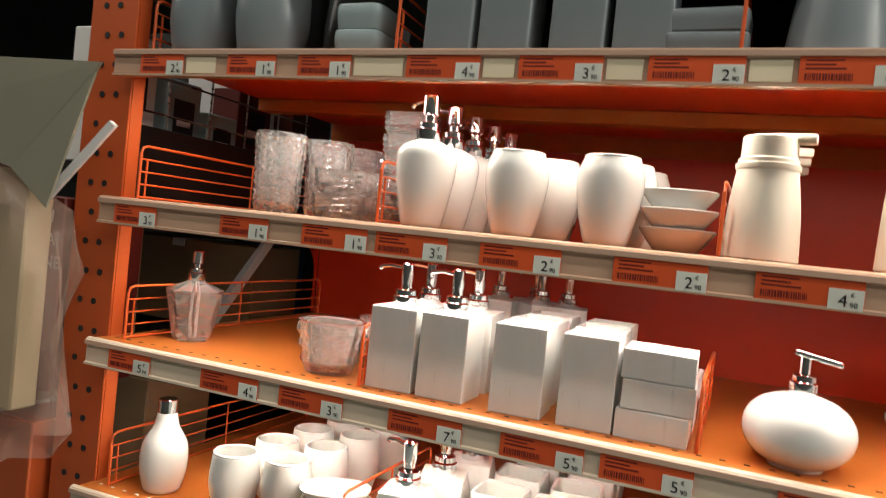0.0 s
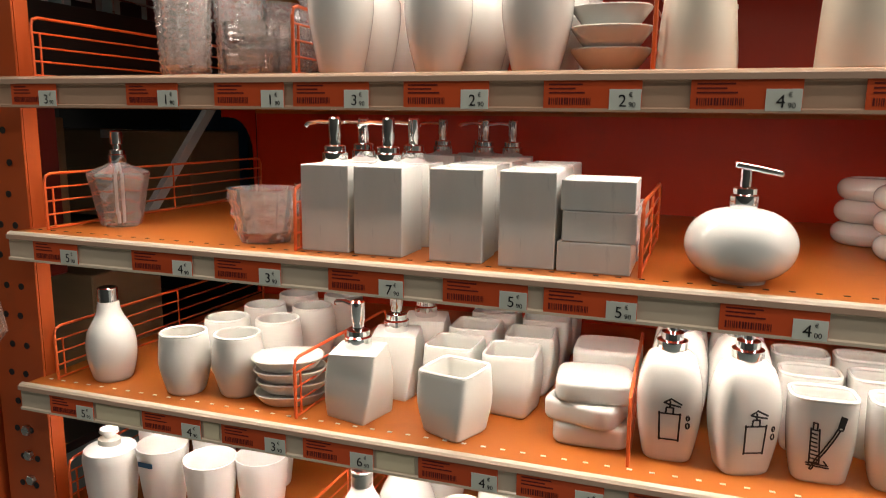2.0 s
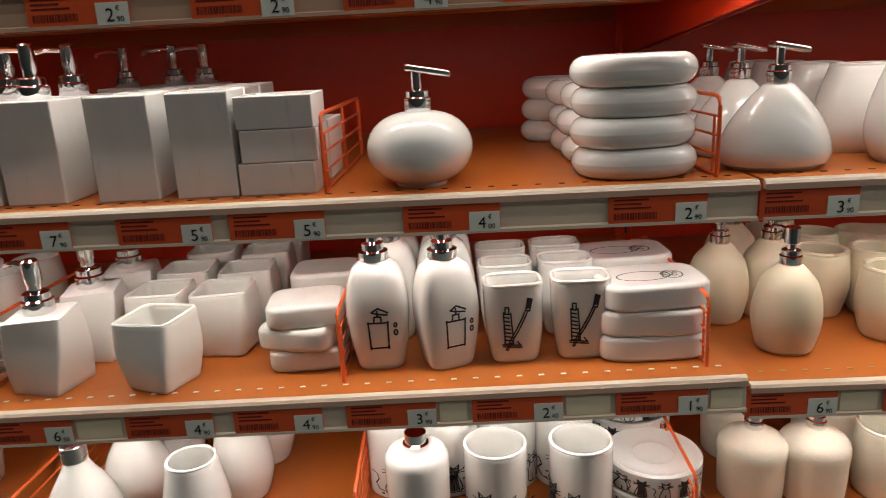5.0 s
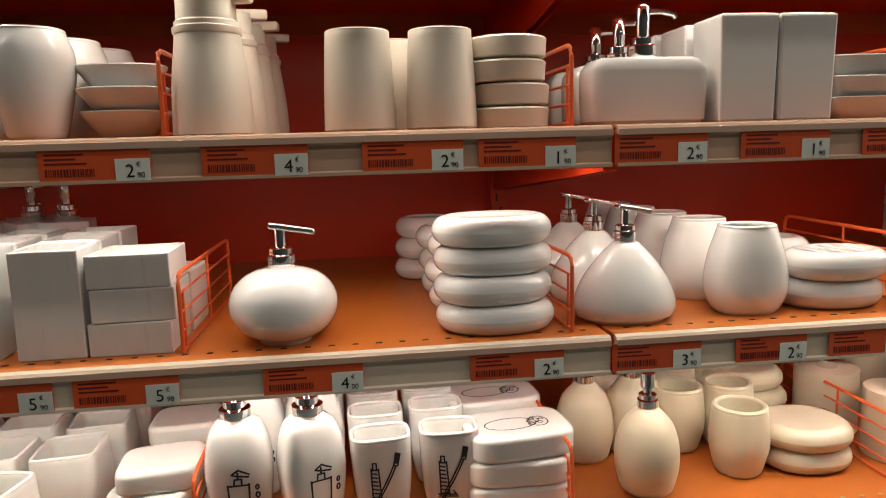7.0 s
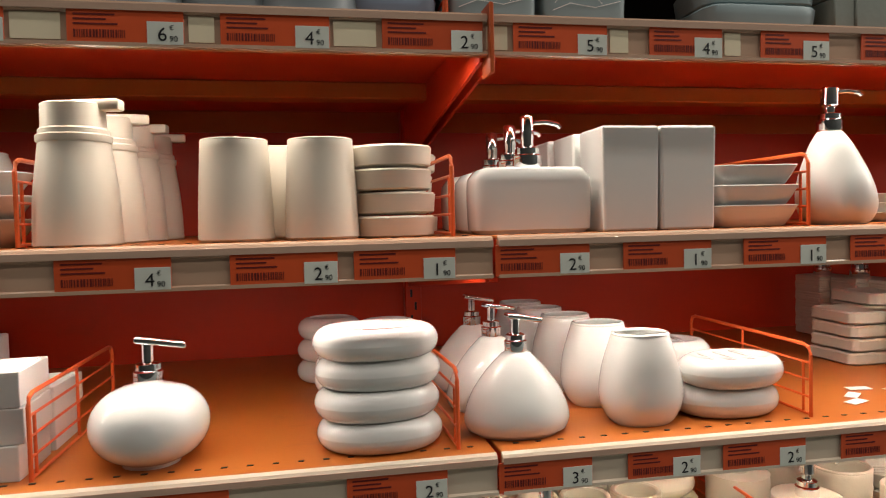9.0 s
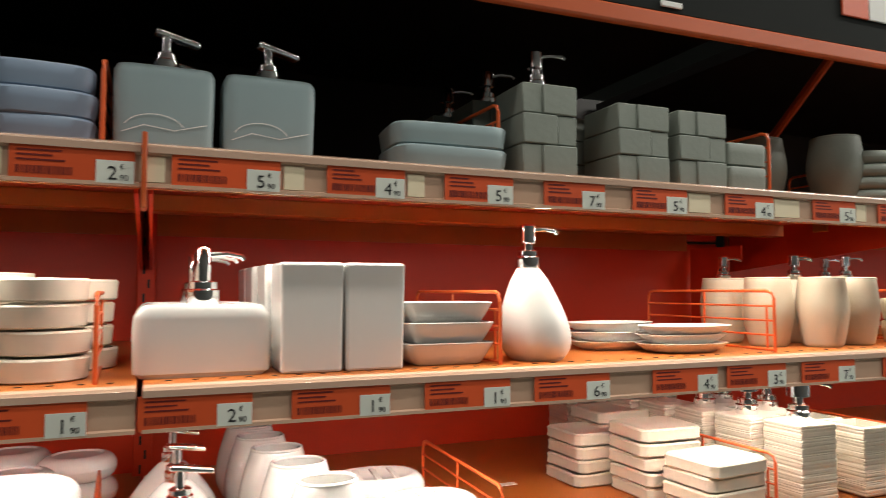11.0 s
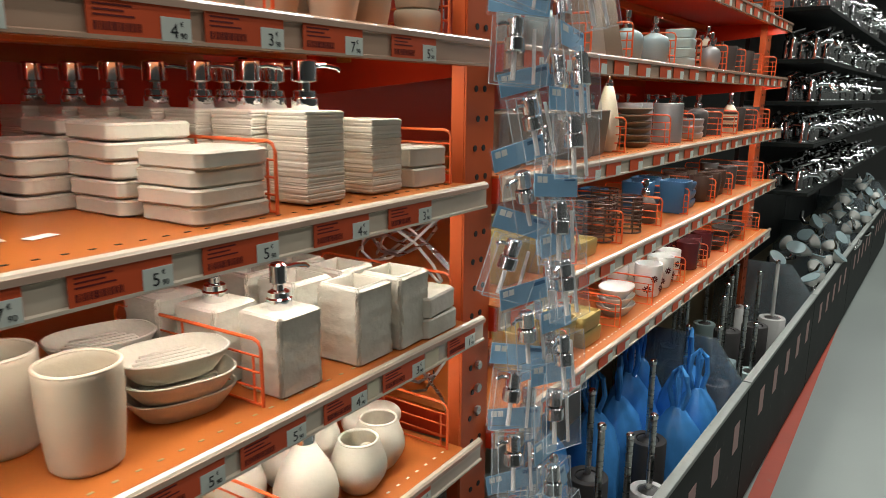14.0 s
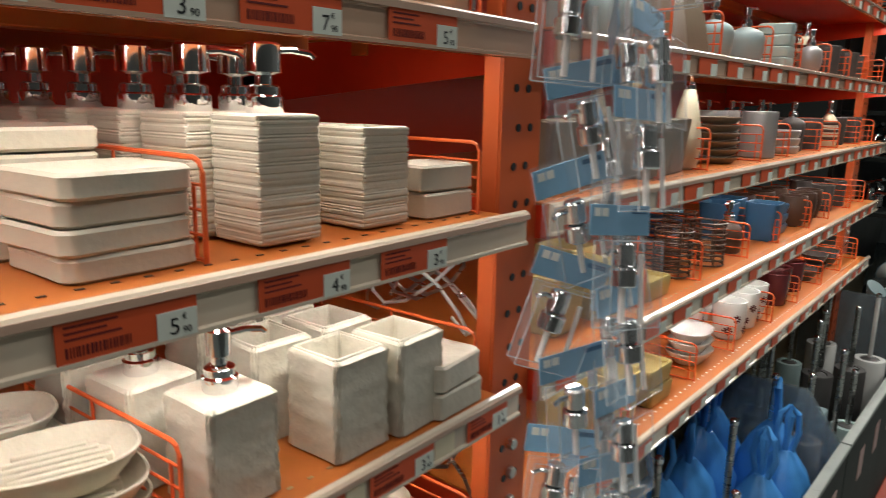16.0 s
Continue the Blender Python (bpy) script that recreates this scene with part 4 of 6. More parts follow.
put(dish("thin oval white ceramic soap dish", 0.108, 0.082, 0.018, MATT, group="white barrel set", flare=0.75), pile(None, -0.145, 0.091, D, 4, 0.0175, 25, 0.004))
twist_s = [(0, 0), (0.033, 0)] + [(0.034 + 0.0028 * math.sin(math.pi * i / 14), 0.002 + 0.095 * i / 14) for i in range(15)] + [(0.030, 0.0985), (0, 0.099)]
put(bottle("white twisted square soap dispenser with chrome pump", twist_s, MATT, 1.4, turn=170, fat=0.8, n=22, seg=64, twist=24, group="white twisted set"), [(-0.026, 0.081, D, -14), (-0.009, 0.178, D, -8), (0.003, 0.273, D, -10)])
put(cup("white twisted square tumbler", 0.089, ((0, 0.032), (0.5, 0.0392), (1, 0.0385)), MATT, n=8, seg=64, twist=12, group="white twisted set"), [(0.122, 0.070, D, -24), (0.176, 0.168, D, -8), (0.086, 0.178, D, -12), (0.183, 0.263, D, -6), (0.089, 0.278, D, -10), (0.188, 0.363, D, -5), (0.095, 0.383, D, -8), (0.188, 0.463, D, -6)])
pil = pebble("cushion shaped white ceramic soap dish", 0.099, 0.086, 0.030, MATT, "white twisted set", 5.0, 0.5)
put(pil, [(0.299, 0.118, D, 3), (0.293, 0.114, D + 0.029, -14), (0.300, 0.118, D + 0.058, 6), (0.302, 0.253, D), (0.305, 0.251, D + 0.029, 8), (0.302, 0.253, D + 0.058, 2)])

draw_rows = ((0, 0.029), (0.35, 0.0372), (0.65, 0.0385), (0.92, 0.029), (1, 0.016))
drawn = bottle("white ceramic soap dispenser with a black pump drawing", solid(0.140, *draw_rows), WHITE, 0, n=3.6, sy=0.78, seg=48, group="white drawing set")
part("cap", loft([(0, 0.138), (0.0175, 0.138), (0.0185, 0.140), (0.0185, 0.150), (0.0135, 0.1515), (0.0135, 0.160), (0.007, 0.162), (0.007, 0.168), (0, 0.168)], 24), CHROME, drawn, "short chrome pump cap")
ink(drawn, [[(-0.010, 0.032), (0.012, 0.032), (0.013, 0.066), (-0.011, 0.066), (-0.010, 0.032)], [(-0.004, 0.066), (-0.003, 0.074), (0.005, 0.074), (0.005, 0.066)], [(0.001, 0.074), (0.001, 0.082)], [(-0.006, 0.080), (0.002, 0.085), (0.014, 0.079)], [(-0.006, 0.08), (0.0, 0.078), (0.013, 0.076)], arc(0.022, 0.062, 0.0016, 0.003), arc(0.022, 0.052, 0.002, 0.0035)], radius_at(solid(0.140, *draw_rows)), 3.6, 1.0, 0.78, 0.0022)
put(drawn, [(0.395, 0.095, D, 2), (0.480, 0.087, D, 22), (0.403, 0.188, D), (0.479, 0.183, D, 10), (0.404, 0.273, D), (0.479, 0.273, D)])
brush_cup = cup("white ceramic tumbler with a black toothbrush drawing", 0.102, ((0, 0.029), (0.4, 0.0348), (1, 0.0368)), WHITE, n=4.0, sy=0.74, seg=48, group="white drawing set")
tooth = [[(-0.018, 0.074), (-0.007, 0.073), (-0.004, 0.030), (-0.017, 0.030), (-0.018, 0.074)], [(-0.0155, 0.075), (-0.0155, 0.083), (-0.010, 0.0825), (-0.010, 0.074)], [(-0.020, 0.029), (0.007, 0.027)], [(-0.019, 0.026), (0.008, 0.024)], [(0.007, 0.027), (0.002, 0.033)]]
tooth += [[(-0.0165, 0.069 - 0.0055 * k), (-0.0095 + 0.0005 * k, 0.0675 - 0.0055 * k)] for k in range(7)]
tooth += [[(0.019, 0.076), (0.013, 0.064), (0.003, 0.047), (-0.006, 0.034), (-0.013, 0.020)], [(0.0155, 0.077), (0.010, 0.066), (0.0, 0.049), (-0.009, 0.035), (-0.0155, 0.021)], [(-0.013, 0.020), (-0.0155, 0.021)]]
tooth += [[(0.016, 0.077), (0.0195, 0.094), (0.026, 0.092), (0.022, 0.076), (0.016, 0.077)]] + [[(0.0175 + 0.0018 * k, 0.080), (0.0205 + 0.0016 * k, 0.0925)] for k in range(3)]
ink(brush_cup, [[(u * 0.8, v * 0.92) for u, v in line] for line in tooth], radius_at(solid(0.102, (0, 0.029), (0.4, 0.0348), (1, 0.0368))), 4.0, 1.0, 0.74, 0.0019)
put(brush_cup, [(0.564, 0.095, D, 2), (0.648, 0.097, D, -2), (0.560, 0.173, D, 0), (0.641, 0.178, D, 0), (0.558, 0.253, D), (0.637, 0.258, D)])
sole = pebble("white ceramic soap dish with a black outline drawing", 0.134, 0.095, 0.032, WHITE, "white drawing set", 4.2, 0.42)
bm_s = bmesh.new()
for line in (arc(-0.008, 0.0, 0.034, 0.018), arc(0.024, 0.004, 0.006, 0.008), arc(0.018, -0.007, 0.004, 0.004), arc(0.03, -0.004, 0.003, 0.003), arc(0.028, 0.0, 0.013, 0.015), arc(0.022, 0.008, 0.003, 0.003), arc(0.034, 0.006, 0.003, 0.002), arc(0.016, 0.002, 0.002, 0.002)):
    for (u0, v0), (u1, v1) in zip(line, line[1:]):
        ln = math.hypot(u1 - u0, v1 - v0) or 1
        pu, pv = -(v1 - v0) / ln * 0.0009, (u1 - u0) / ln * 0.0009
        bm_s.faces.new([bm_s.verts.new((a, b, 0.0306)) for a, b in ((u0 + pu, v0 + pv), (u1 + pu, v1 + pv), (u1 - pu, v1 - pv), (u0 - pu, v0 - pv))])
part("drawing", bm_s, INK, sole, "black outline drawing", smooth=False)
put(sole, pile(None, 0.736, 0.103, D, 3, 0.032, 0, 0.003) + pile(None, 0.729, 0.228, D, 3, 0.032, 0, 0.003, 3))

# shelf D, second bay
put(bottle("pale sand ceramic soap dispenser with chrome pump", solid(0.110, (0, 0.034), (0.4, 0.042), (0.8, 0.034), (1, 0.016)), SAND, 1.0, turn=110, group="sand coloured set"), [(0.911, 0.098, D), (0.863, 0.208, D, 20), (0.939, 0.218, D, -10), (0.919, 0.313, D)])
put(cup("pale sand ceramic barrel tumbler", 0.092, ((0, 0.030), (0.45, 0.0395), (1, 0.036)), SAND, wall=0.0065, group="sand coloured set"), [(1.054, 0.123, D), (1.007, 0.213, D), (1.085, 0.213, D), (1.041, 0.308, D), (1.114, 0.308, D), (1.017, 0.403, D)])
put(pebble("round pale sand ceramic soap dish", 0.128, 0.12, 0.032, SAND, "sand coloured set"), pile(None, 1.155, 0.138, D, 2, 0.032, 0, 0.004) + pile(None, 1.148, 0.283, D, 3, 0.032, 0, 0.004, 3))
cylr = ((0, 0.046), (0.5, 0.046), (1, 0.046))
put(bottle("beige cylinder soap dispenser with chrome pump", solid(0.098, *cylr, edge=0.002), BEIGE, 1.15, turn=-10, seg=40, group="beige cylinder set"), [(1.298, 0.128, D), (1.263, 0.238, D, 30)])
put(cup("beige stoneware tumbler with a slanted foot", 0.110, ((0, 0.036), (0.5, 0.041), (1, 0.0425)), BEIGE, n=2.2, seg=40, group="beige cylinder set"), [(1.436, 0.088, D), (1.402, 0.192, D), (1.372, 0.303, D)])
oval = dish("oval ivory soap dish with raised ridges", 0.136, 0.10, 0.030, STONE, n=2.6, ridges=6, group="beige cylinder set", flare=0.70)
put(oval, pile(None, 1.572, 0.112, D, 3, 0.0255, -12, 0.006) + pile(None, 1.545, 0.232, D, 3, 0.0255, -8, 0.005, 4))


def carved(parent_name, label, w, h, open_top, group):
    ob = thing(parent_name, label, "soap dispenser" if parent_name == "soap_dispenser" else "tumbler", group)
    r = w / 2
    ring = [(r, 0.003 + (h - 0.006) * i / 20) for i in range(21)]
    prof = [(0, 0), (r - 0.003, 0)] + ring
    if open_top:
        prof += [(r - 0.003, h), (r - 0.008, h), (r - 0.009, h - 0.004), (r - 0.010, 0.02), (0, 0.016)]
    else:
        prof += [(r - 0.003, h), (0, h + 0.0005)]
    bumps = lambda a, t: 1 + 0.014 * noise.noise((3.0 * math.cos(a), 3.0 * math.sin(a), 7 * t)) + 0.085 * max(0.0, noise.noise((6 * math.cos(a), 6 * math.sin(a), 11 * t))) + 0.030 * noise.noise((14 * math.cos(a), 14 * math.sin(a), 26 * t))
    part("body" if not open_top else "cup_body", loft(prof, 96, 20, wave=bumps), ROUGH_STONE, ob)
    if open_top:
        q = r - 0.0055
        part("rim", tube([(-q, -q, h), (q, -q, h), (q, q, h), (-q, q, h), (-q, -q, h)], 0.0024, 8), ROUGH_STONE, ob)
    return ob


carved_b = carved("soap_dispenser", "ivory carved stone soap dispenser with chrome pump", 0.074, 0.108, False, "carved stone set")
pump(carved_b, 0.107, 1.25, -15)
put(carved_b, [(1.698, 0.068, D), (1.672, 0.163, D, 3), (1.662, 0.263, D)])
put(carved("tumbler", "ivory carved stone square tumbler", 0.077, 0.114, True, "carved stone set"), [(1.840, 0.060, D), (1.927, 0.053, D, 2), (1.811, 0.153, D, -2), (1.904, 0.148, D), (1.806, 0.248, D), (1.894, 0.243, D)])
put(slab("ivory carved stone soap dish", 0.096, 0.085, 0.034, ROUGH_STONE, "carved stone set", 8), [(1.997, 0.048, D, 0), (1.995, 0.050, D + 0.035, 5), (1.992, 0.153, D, 0), (1.992, 0.153, D + 0.035, -3)])

# shelf E
frost_b = bottle("frosted plastic soap dispenser with white pump", solid(0.115, (0, 0.036), (0.6, 0.042), (0.95, 0.040), (1, 0.018)), FROST, 0, group="frosted plastic set")
part("pump_head", loft([(0, 0.114), (0.016, 0.114), (0.016, 0.124), (0.007, 0.126), (0.007, 0.134), (0.014, 0.135), (0.013, 0.141), (0, 0.142)], 20, sx=1.2), MATT, frost_b, "white plastic pump head")
put(frost_b, [(-0.487, 0.060, E), (-0.475, 0.175, E)])
frost_t = cup("frosted translucent plastic tumbler", 0.112, ((0, 0.032), (0.5, 0.038), (1, 0.0425)), FROST, wall=0.002, group="frosted plastic set")
frosted = put(frost_t, [(-0.409, 0.095, E), (-0.301, 0.080, E, 60), (-0.231, 0.120, E, 90), (-0.397, 0.215, E, 120), (-0.280, 0.225, E, 180)])
part("sticker", box(-0.014, 0.014, -0.0425, -0.0412, 0.088, 0.096), BLUE, frosted[0], "small dark blue sticker")
egg_b = bottle("white ceramic egg shaped soap dispenser with steel cap", solid(0.124, (0, 0.032), (0.28, 0.0485), (0.6, 0.041), (0.9, 0.020), (1, 0.015)), WHITE, 0, group="white egg set")
part("cap", cyl(0.0165, 0.124, 0.148, 24, 0.001), STEEL, egg_b, "brushed steel cap")
put(egg_b, [(-0.026, 0.073, E), (0.008, 0.165, E), (0.024, 0.260, E), (0.042, 0.355, E)])
put(cup("white ceramic egg shaped tumbler", 0.116, ((0, 0.034), (0.4, 0.0445), (1, 0.034)), WHITE, n=2.0, group="white egg set"), [(0.128, 0.077, E), (0.164, 0.170, E), (0.173, 0.270, E), (0.183, 0.365, E)])


def cat(cx, s=1.0, full=False, side=1):
    """Strokes of a seated cat with ears, whiskers and a curled tail."""
    p = lambda u, v: (cx + side * u * s, 0.010 + v * s)
    head = [p(0.0065 * math.cos(radians(a)), 0.034 + 0.0055 * math.sin(radians(a))) for a in range(0, 361, 24)]
    out = [head, [p(-0.006, 0.036), p(-0.0065, 0.044), p(-0.002, 0.040)], [p(0.006, 0.036), p(0.0065, 0.044), p(0.002, 0.040)]]
    out += [[p(-0.004, 0.029), p(-0.007, 0.020), p(-0.008, 0.004), p(-0.003, 0.0), p(0.008, 0.0), p(0.010, 0.008), p(0.007, 0.020), p(0.004, 0.029)]]
    out += [[p(0.009, 0.003), p(0.016, 0.004), p(0.019, 0.012), p(0.016, 0.020), p(0.018, 0.027), p(0.022, 0.028)]]
    out += [[p(-0.003, 0.033), p(-0.012, 0.036)], [p(-0.003, 0.032), p(-0.012, 0.031)], [p(0.003, 0.033), p(0.012, 0.036)], [p(0.003, 0.032), p(0.012, 0.031)], [p(0.0, 0.0), p(0.0, 0.012)]]
    if full:
        out += [[p(-0.0065 + 0.0018 * k, 0.003), p(-0.0045 + 0.0012 * k, 0.027)] for k in range(8)]
        out += [[p(-0.0055, 0.0305 + 0.0018 * k), p(0.0055, 0.0305 + 0.0018 * k)] for k in range(5)]
        out += [[p(-0.005, 0.037), p(-0.0055, 0.042)], [p(0.005, 0.037), p(0.0055, 0.042)]]
    return out


def specks(seed):
    rng = random.Random(seed)
    return [arc(rng.uniform(-0.036, 0.036), rng.uniform(0.006, 0.05), 0.0012, 0.0012, 0, 360, 5) for _ in range(9)]


swirl_b = bottle("white cylinder soap dispenser with black cat drawings", solid(0.118, (0, 0.0425), (0.5, 0.0425), (0.93, 0.0425), (1, 0.037)), WHITE, 0, seg=40, group="white cat drawing set")
part("cap", loft([(0, 0.118), (0.0175, 0.118), (0.0175, 0.128), (0.0145, 0.130), (0.0145, 0.143), (0, 0.144)], 24), CHROME, swirl_b, "chrome pump cap")
ink(swirl_b, cat(-0.018, 1.1, False, -1) + cat(0.020, 1.0, True) + specks(2), lambda v: 0.0425, 2.0, 1.0, 1.0, 0.0013)
put(swirl_b, [(0.430, 0.080, E), (0.393, 0.180, E, 20), (0.471, 0.180, E, -20)])
swirl_c = cup("white cylinder tumbler with black cat drawings", 0.113, ((0, 0.0425), (0.5, 0.0425), (1, 0.043)), WHITE, seg=40, group="white cat drawing set")
ink(swirl_c, cat(-0.020, 1.2, True, -1) + cat(0.014, 1.05, False) + cat(0.034, 0.8, True) + specks(5), lambda v: 0.0428, 2.0, 1.0, 1.0, 0.0014)
put(swirl_c, [(0.535, 0.095, E, 5), (0.651, 0.097, E, -40), (0.558, 0.190, E, 30), (0.641, 0.190, E, 10), (0.549, 0.285, E, 50)])
puck = thing("soap_dish", "round white ceramic soap dish with black cat drawings", "soap dish", "white cat drawing set")
part("dish_body", loft([(0, 0), (0.062, 0), (0.065, 0.003), (0.066, 0.018), (0.066, 0.034), (0.0635, 0.0365), (0.060, 0.0362), (0.056, 0.033), (0.031, 0.031), (0.028, 0.0325), (0.025, 0.0312), (0, 0.031)], 56), WHITE, puck)
ink(puck, [[(u, v * 0.7 - 0.003) for u, v in line] for c in (-0.052, -0.03, 0.0, 0.026, 0.048) for line in cat(c, 0.8, c in (-0.03, 0.026), 1 if c > 0 else -1)], lambda v: 0.0662, 2.0, 1.0, 1.0, 0.0013)
put(puck, pile(None, 0.758, 0.125, E, 2, 0.0372, 0, 0.003) + pile(None, 0.749, 0.265, E, 3, 0.0372, 0, 0.003, 5))
put(bottle("ivory ceramic cylinder soap dispenser with chrome pump", solid(0.102, (0, 0.043), (0.5, 0.045), (0.85, 0.043), (1, 0.016)), STONE, 0.95, turn=60, group="ivory set"), [(0.895, 0.130, E), (0.978, 0.125, E, 20), (0.910, 0.245, E)])
ivory_egg = bottle("ivory stoneware egg shaped soap dispenser with chrome cap", solid(0.118, (0, 0.034), (0.28, 0.049), (0.6, 0.041), (0.9, 0.020), (1, 0.015)), STONE, 0, group="rounded ivory set")
part("cap", cyl(0.0155, 0.118, 0.136, 24, 0.001), CHROME, ivory_egg, "shiny chrome cap")
put(ivory_egg, [(1.762, 0.095, E, 10), (1.705, 0.19, E), (1.475, 0.125, E)])
put(cup("plain ivory ceramic bathroom tumbler", 0.10, ((0, 0.040), (0.5, 0.044), (1, 0.042)), STONE, group="ivory set"), [(1.080, 0.125, E), (1.046, 0.235, E), (1.134, 0.225, E), (1.309, 0.125, E), (1.397, 0.125, E), (1.339, 0.235, E)])
put(cup("rounded ivory stoneware tumbler", 0.086, ((0, 0.026), (0.45, 0.0455), (1, 0.033)), STONE, group="rounded ivory set"), [(1.860, 0.075, E), (1.935, 0.095, E), (1.806, 0.185, E), (1.884, 0.195, E)])
put(pebble("rounded ivory stoneware soap dish", 0.118, 0.09, 0.03, STONE, "rounded ivory set"), [(1.992, 0.155, E, 10), (1.997, 0.160, E + 0.03, -8)])

# shelf A
put(cup("tall dark grey glazed vase tumbler", 0.165, ((0, 0.050), (0.4, 0.058), (1, 0.05)), GREY, group="dark grey set"), [(-0.479, 0.073, A), (-0.346, 0.073, A), (-0.399, 0.213, A), (-0.273, 0.213, A)])
put(dish("square pale grey ceramic dish", 0.078, 0.07, 0.038, PALE_BLUE, n=6, group="dark grey set", flare=0.9), pile(None, -0.174, 0.073, A, 2, 0.038, 0, 0.001))
put(cup("tall square grey ceramic tumbler", 0.142, ((0, 0.0365), (1, 0.0365)), GREY, n=14, group="grey square set"), [(-0.026, 0.073, A), (0.055, 0.073, A), (0.154, 0.073, A), (0.236, 0.073, A), (-0.021, 0.173, A), (0.154, 0.173, A)])
put(dish("rectangular grey ceramic dish", 0.10, 0.08, 0.028, GREY, n=9, group="grey square set", flare=0.96), pile(None, 0.311, 0.073, A, 2, 0.029, 0, 0.001))
put(cup("slate grey tapered ceramic vase", 0.135, ((0, 0.058), (0.5, 0.05), (1, 0.036)), GREY, group="slate grey set"), [(0.455, 0.073, A), (0.556, 0.093, A), (0.644, 0.073, A)])
put(dish("pale lilac rounded soap dish", 0.098, 0.08, 0.026, LILAC, n=4, group="slate grey set", flare=0.93), pile(None, 0.731, 0.073, A, 3, 0.0265, 0, 0.002))
pb = bottle("pale blue grey rectangular soap dispenser with flat pump", solid(0.090, (0, 0.049), (0.5, 0.05), (0.96, 0.05), (1, 0.047)), PALE_BLUE, 1.05, "flat", 10, n=8, sy=0.6, group="pale blue grey set")
ink(pb, [arc(-0.01, 0.02, 0.03, 0.018, 20, 160), [(-0.04, 0.018), (-0.02, 0.026), (0.01, 0.022), (0.04, 0.03)]], lambda v: 0.05, 8, 1.0, 0.6, 0.001, "relief_line", "fine pale relief line", PAPER)
put(pb, [(0.845, 0.073, A), (0.954, 0.073, A), (0.852, 0.173, A)])
put(dish("flat pale blue grey ceramic tray", 0.148, 0.10, 0.027, PALE_BLUE, n=6, group="pale blue grey set", flare=0.96), pile(None, 1.170, 0.073, A, 2, 0.028, 0, 0.001))


def woven(label, w, h, pumped):
    ob = thing("soap_dispenser" if pumped else "tumbler", label, "soap dispenser" if pumped else "tumbler", "grey green block set")
    n_rows = 3
    for k in range(n_rows):
        z0, z1 = h * k / n_rows, h * (k + 1) / n_rows
        for s in (-1, 1):
            off = 0.001 if (k + (s > 0)) % 2 else -0.001
            joint = 0.011 if k % 2 else -0.011
            part("block", box(min(joint, s * w / 2), max(joint, s * w / 2), -w / 2 - off, w / 2 + off, z0 + 0.0004, z1 - 0.0004, 0.0015, 1), GREYGREEN, ob)
    if pumped:
        pump(ob, h - 0.001, 1.1, -25)
    return ob


put(woven("grey green soap dispenser of stacked blocks with chrome pump", 0.078, 0.116, True), [(1.296, 0.058, A), (1.274, 0.158, A), (1.255, 0.258, A)])
put(woven("grey green tumbler of stacked blocks", 0.082, 0.104, False), [(1.439, 0.058, A), (1.539, 0.058, A), (1.424, 0.153, A), (1.522, 0.153, A)])
put(dish("grey green block soap dish", 0.075, 0.075, 0.033, GREYGREEN, n=12, group="grey green block set", flare=0.98), pile(None, 1.623, 0.058, A, 2, 0.034, 0, 0.001))
put(cup("dark grey rounded stoneware tumbler", 0.11, ((0, 0.030), (0.5, 0.044), (1, 0.038)), GREYGREEN, group="dark stoneware set"), [(1.895, 0.098, A), (1.793, 0.163, A)])
put(pebble("dark grey rounded stoneware dish", 0.125, 0.1, 0.022, GREYGREEN, "dark stoneware set"), pile(None, 1.958, 0.083, A, 4, 0.0215, 0, 0.003))

# three of the shelves hang a little off the level
SHELF_GOODS = ("shelf", "price_rail", "price_tag", "rail_insert", "wire_divider", "light_strip", "soap_dispenser", "tumbler", "soap_dish")


def hang(lift, forward, slope, pivot=0.8):
    """Lifts, moves and tilts what one shelf carries; slope is the rise per metre along the rack."""
    at = Matrix.Translation((pivot, 0, 0))
    return Matrix.Translation((0, forward, lift)) @ at @ pose(0, 0, 0, 0, -math.degrees(math.atan(slope)), 0) @ at.inverted()


def hang_at(level, lift, forward, slope):
    """The same tilt about a point on the shelf at that height."""
    up = Matrix.Translation((0, 0, level))
    return up @ hang(lift, forward, slope) @ up.inverted()


HUNG = {("A", 0): hang_at(A, -0.0061, 0.004, -0.0044), ("A", 1): hang_at(A, -0.0061, 0.004, -0.0044), ("D", 0): hang_at(D, 0.0075, -0.005, 0.0133), ("D", 1): hang_at(D, -0.0045, 0.0, 0.0)}
bpy.context.view_layer.update()
for ob in [o for o in scene.objects if o.parent is None and o.name.split(".")[0] in SHELF_GOODS]:
    spots = [c.matrix_world @ Vector(v) for c in ob.children_recursive if c.type == "MESH" for v in c.bound_box]
    x_mid, z_mid = sum(p.x for p in spots) / len(spots), sum(p.z for p in spots) / len(spots)
    level = next((k for k, top in SHELF_TOPS.items() if z_mid > top - 0.052), None)
    m = HUNG.get((level, 1 if x_mid > JOINT else 0))
    if m is not None:
        ob.matrix_basis = m @ ob.matrix_basis
    if level == "D" and x_mid < JOINT and ob.name.split(".")[0] in ("soap_dispenser", "tumbler", "soap_dish"):
        ob.matrix_basis = Matrix.Translation((0, -0.008, 0)) @ ob.matrix_basis

# ---- the far bay ----
BAY3 = Matrix.Translation((2.15, 0.0, 0.0)) @ pose(0, 0, 0, 0, 0, -1.5)
TOPS3 = {"A": 1.775, "B": 1.53, "C": 1.298, "D": 1.056, "E": 0.815}
LEN3 = 2.62


def at3(s, y, z, turn=0.0):
    return BAY3 @ pose(s, y, z, 0, 0, turn)


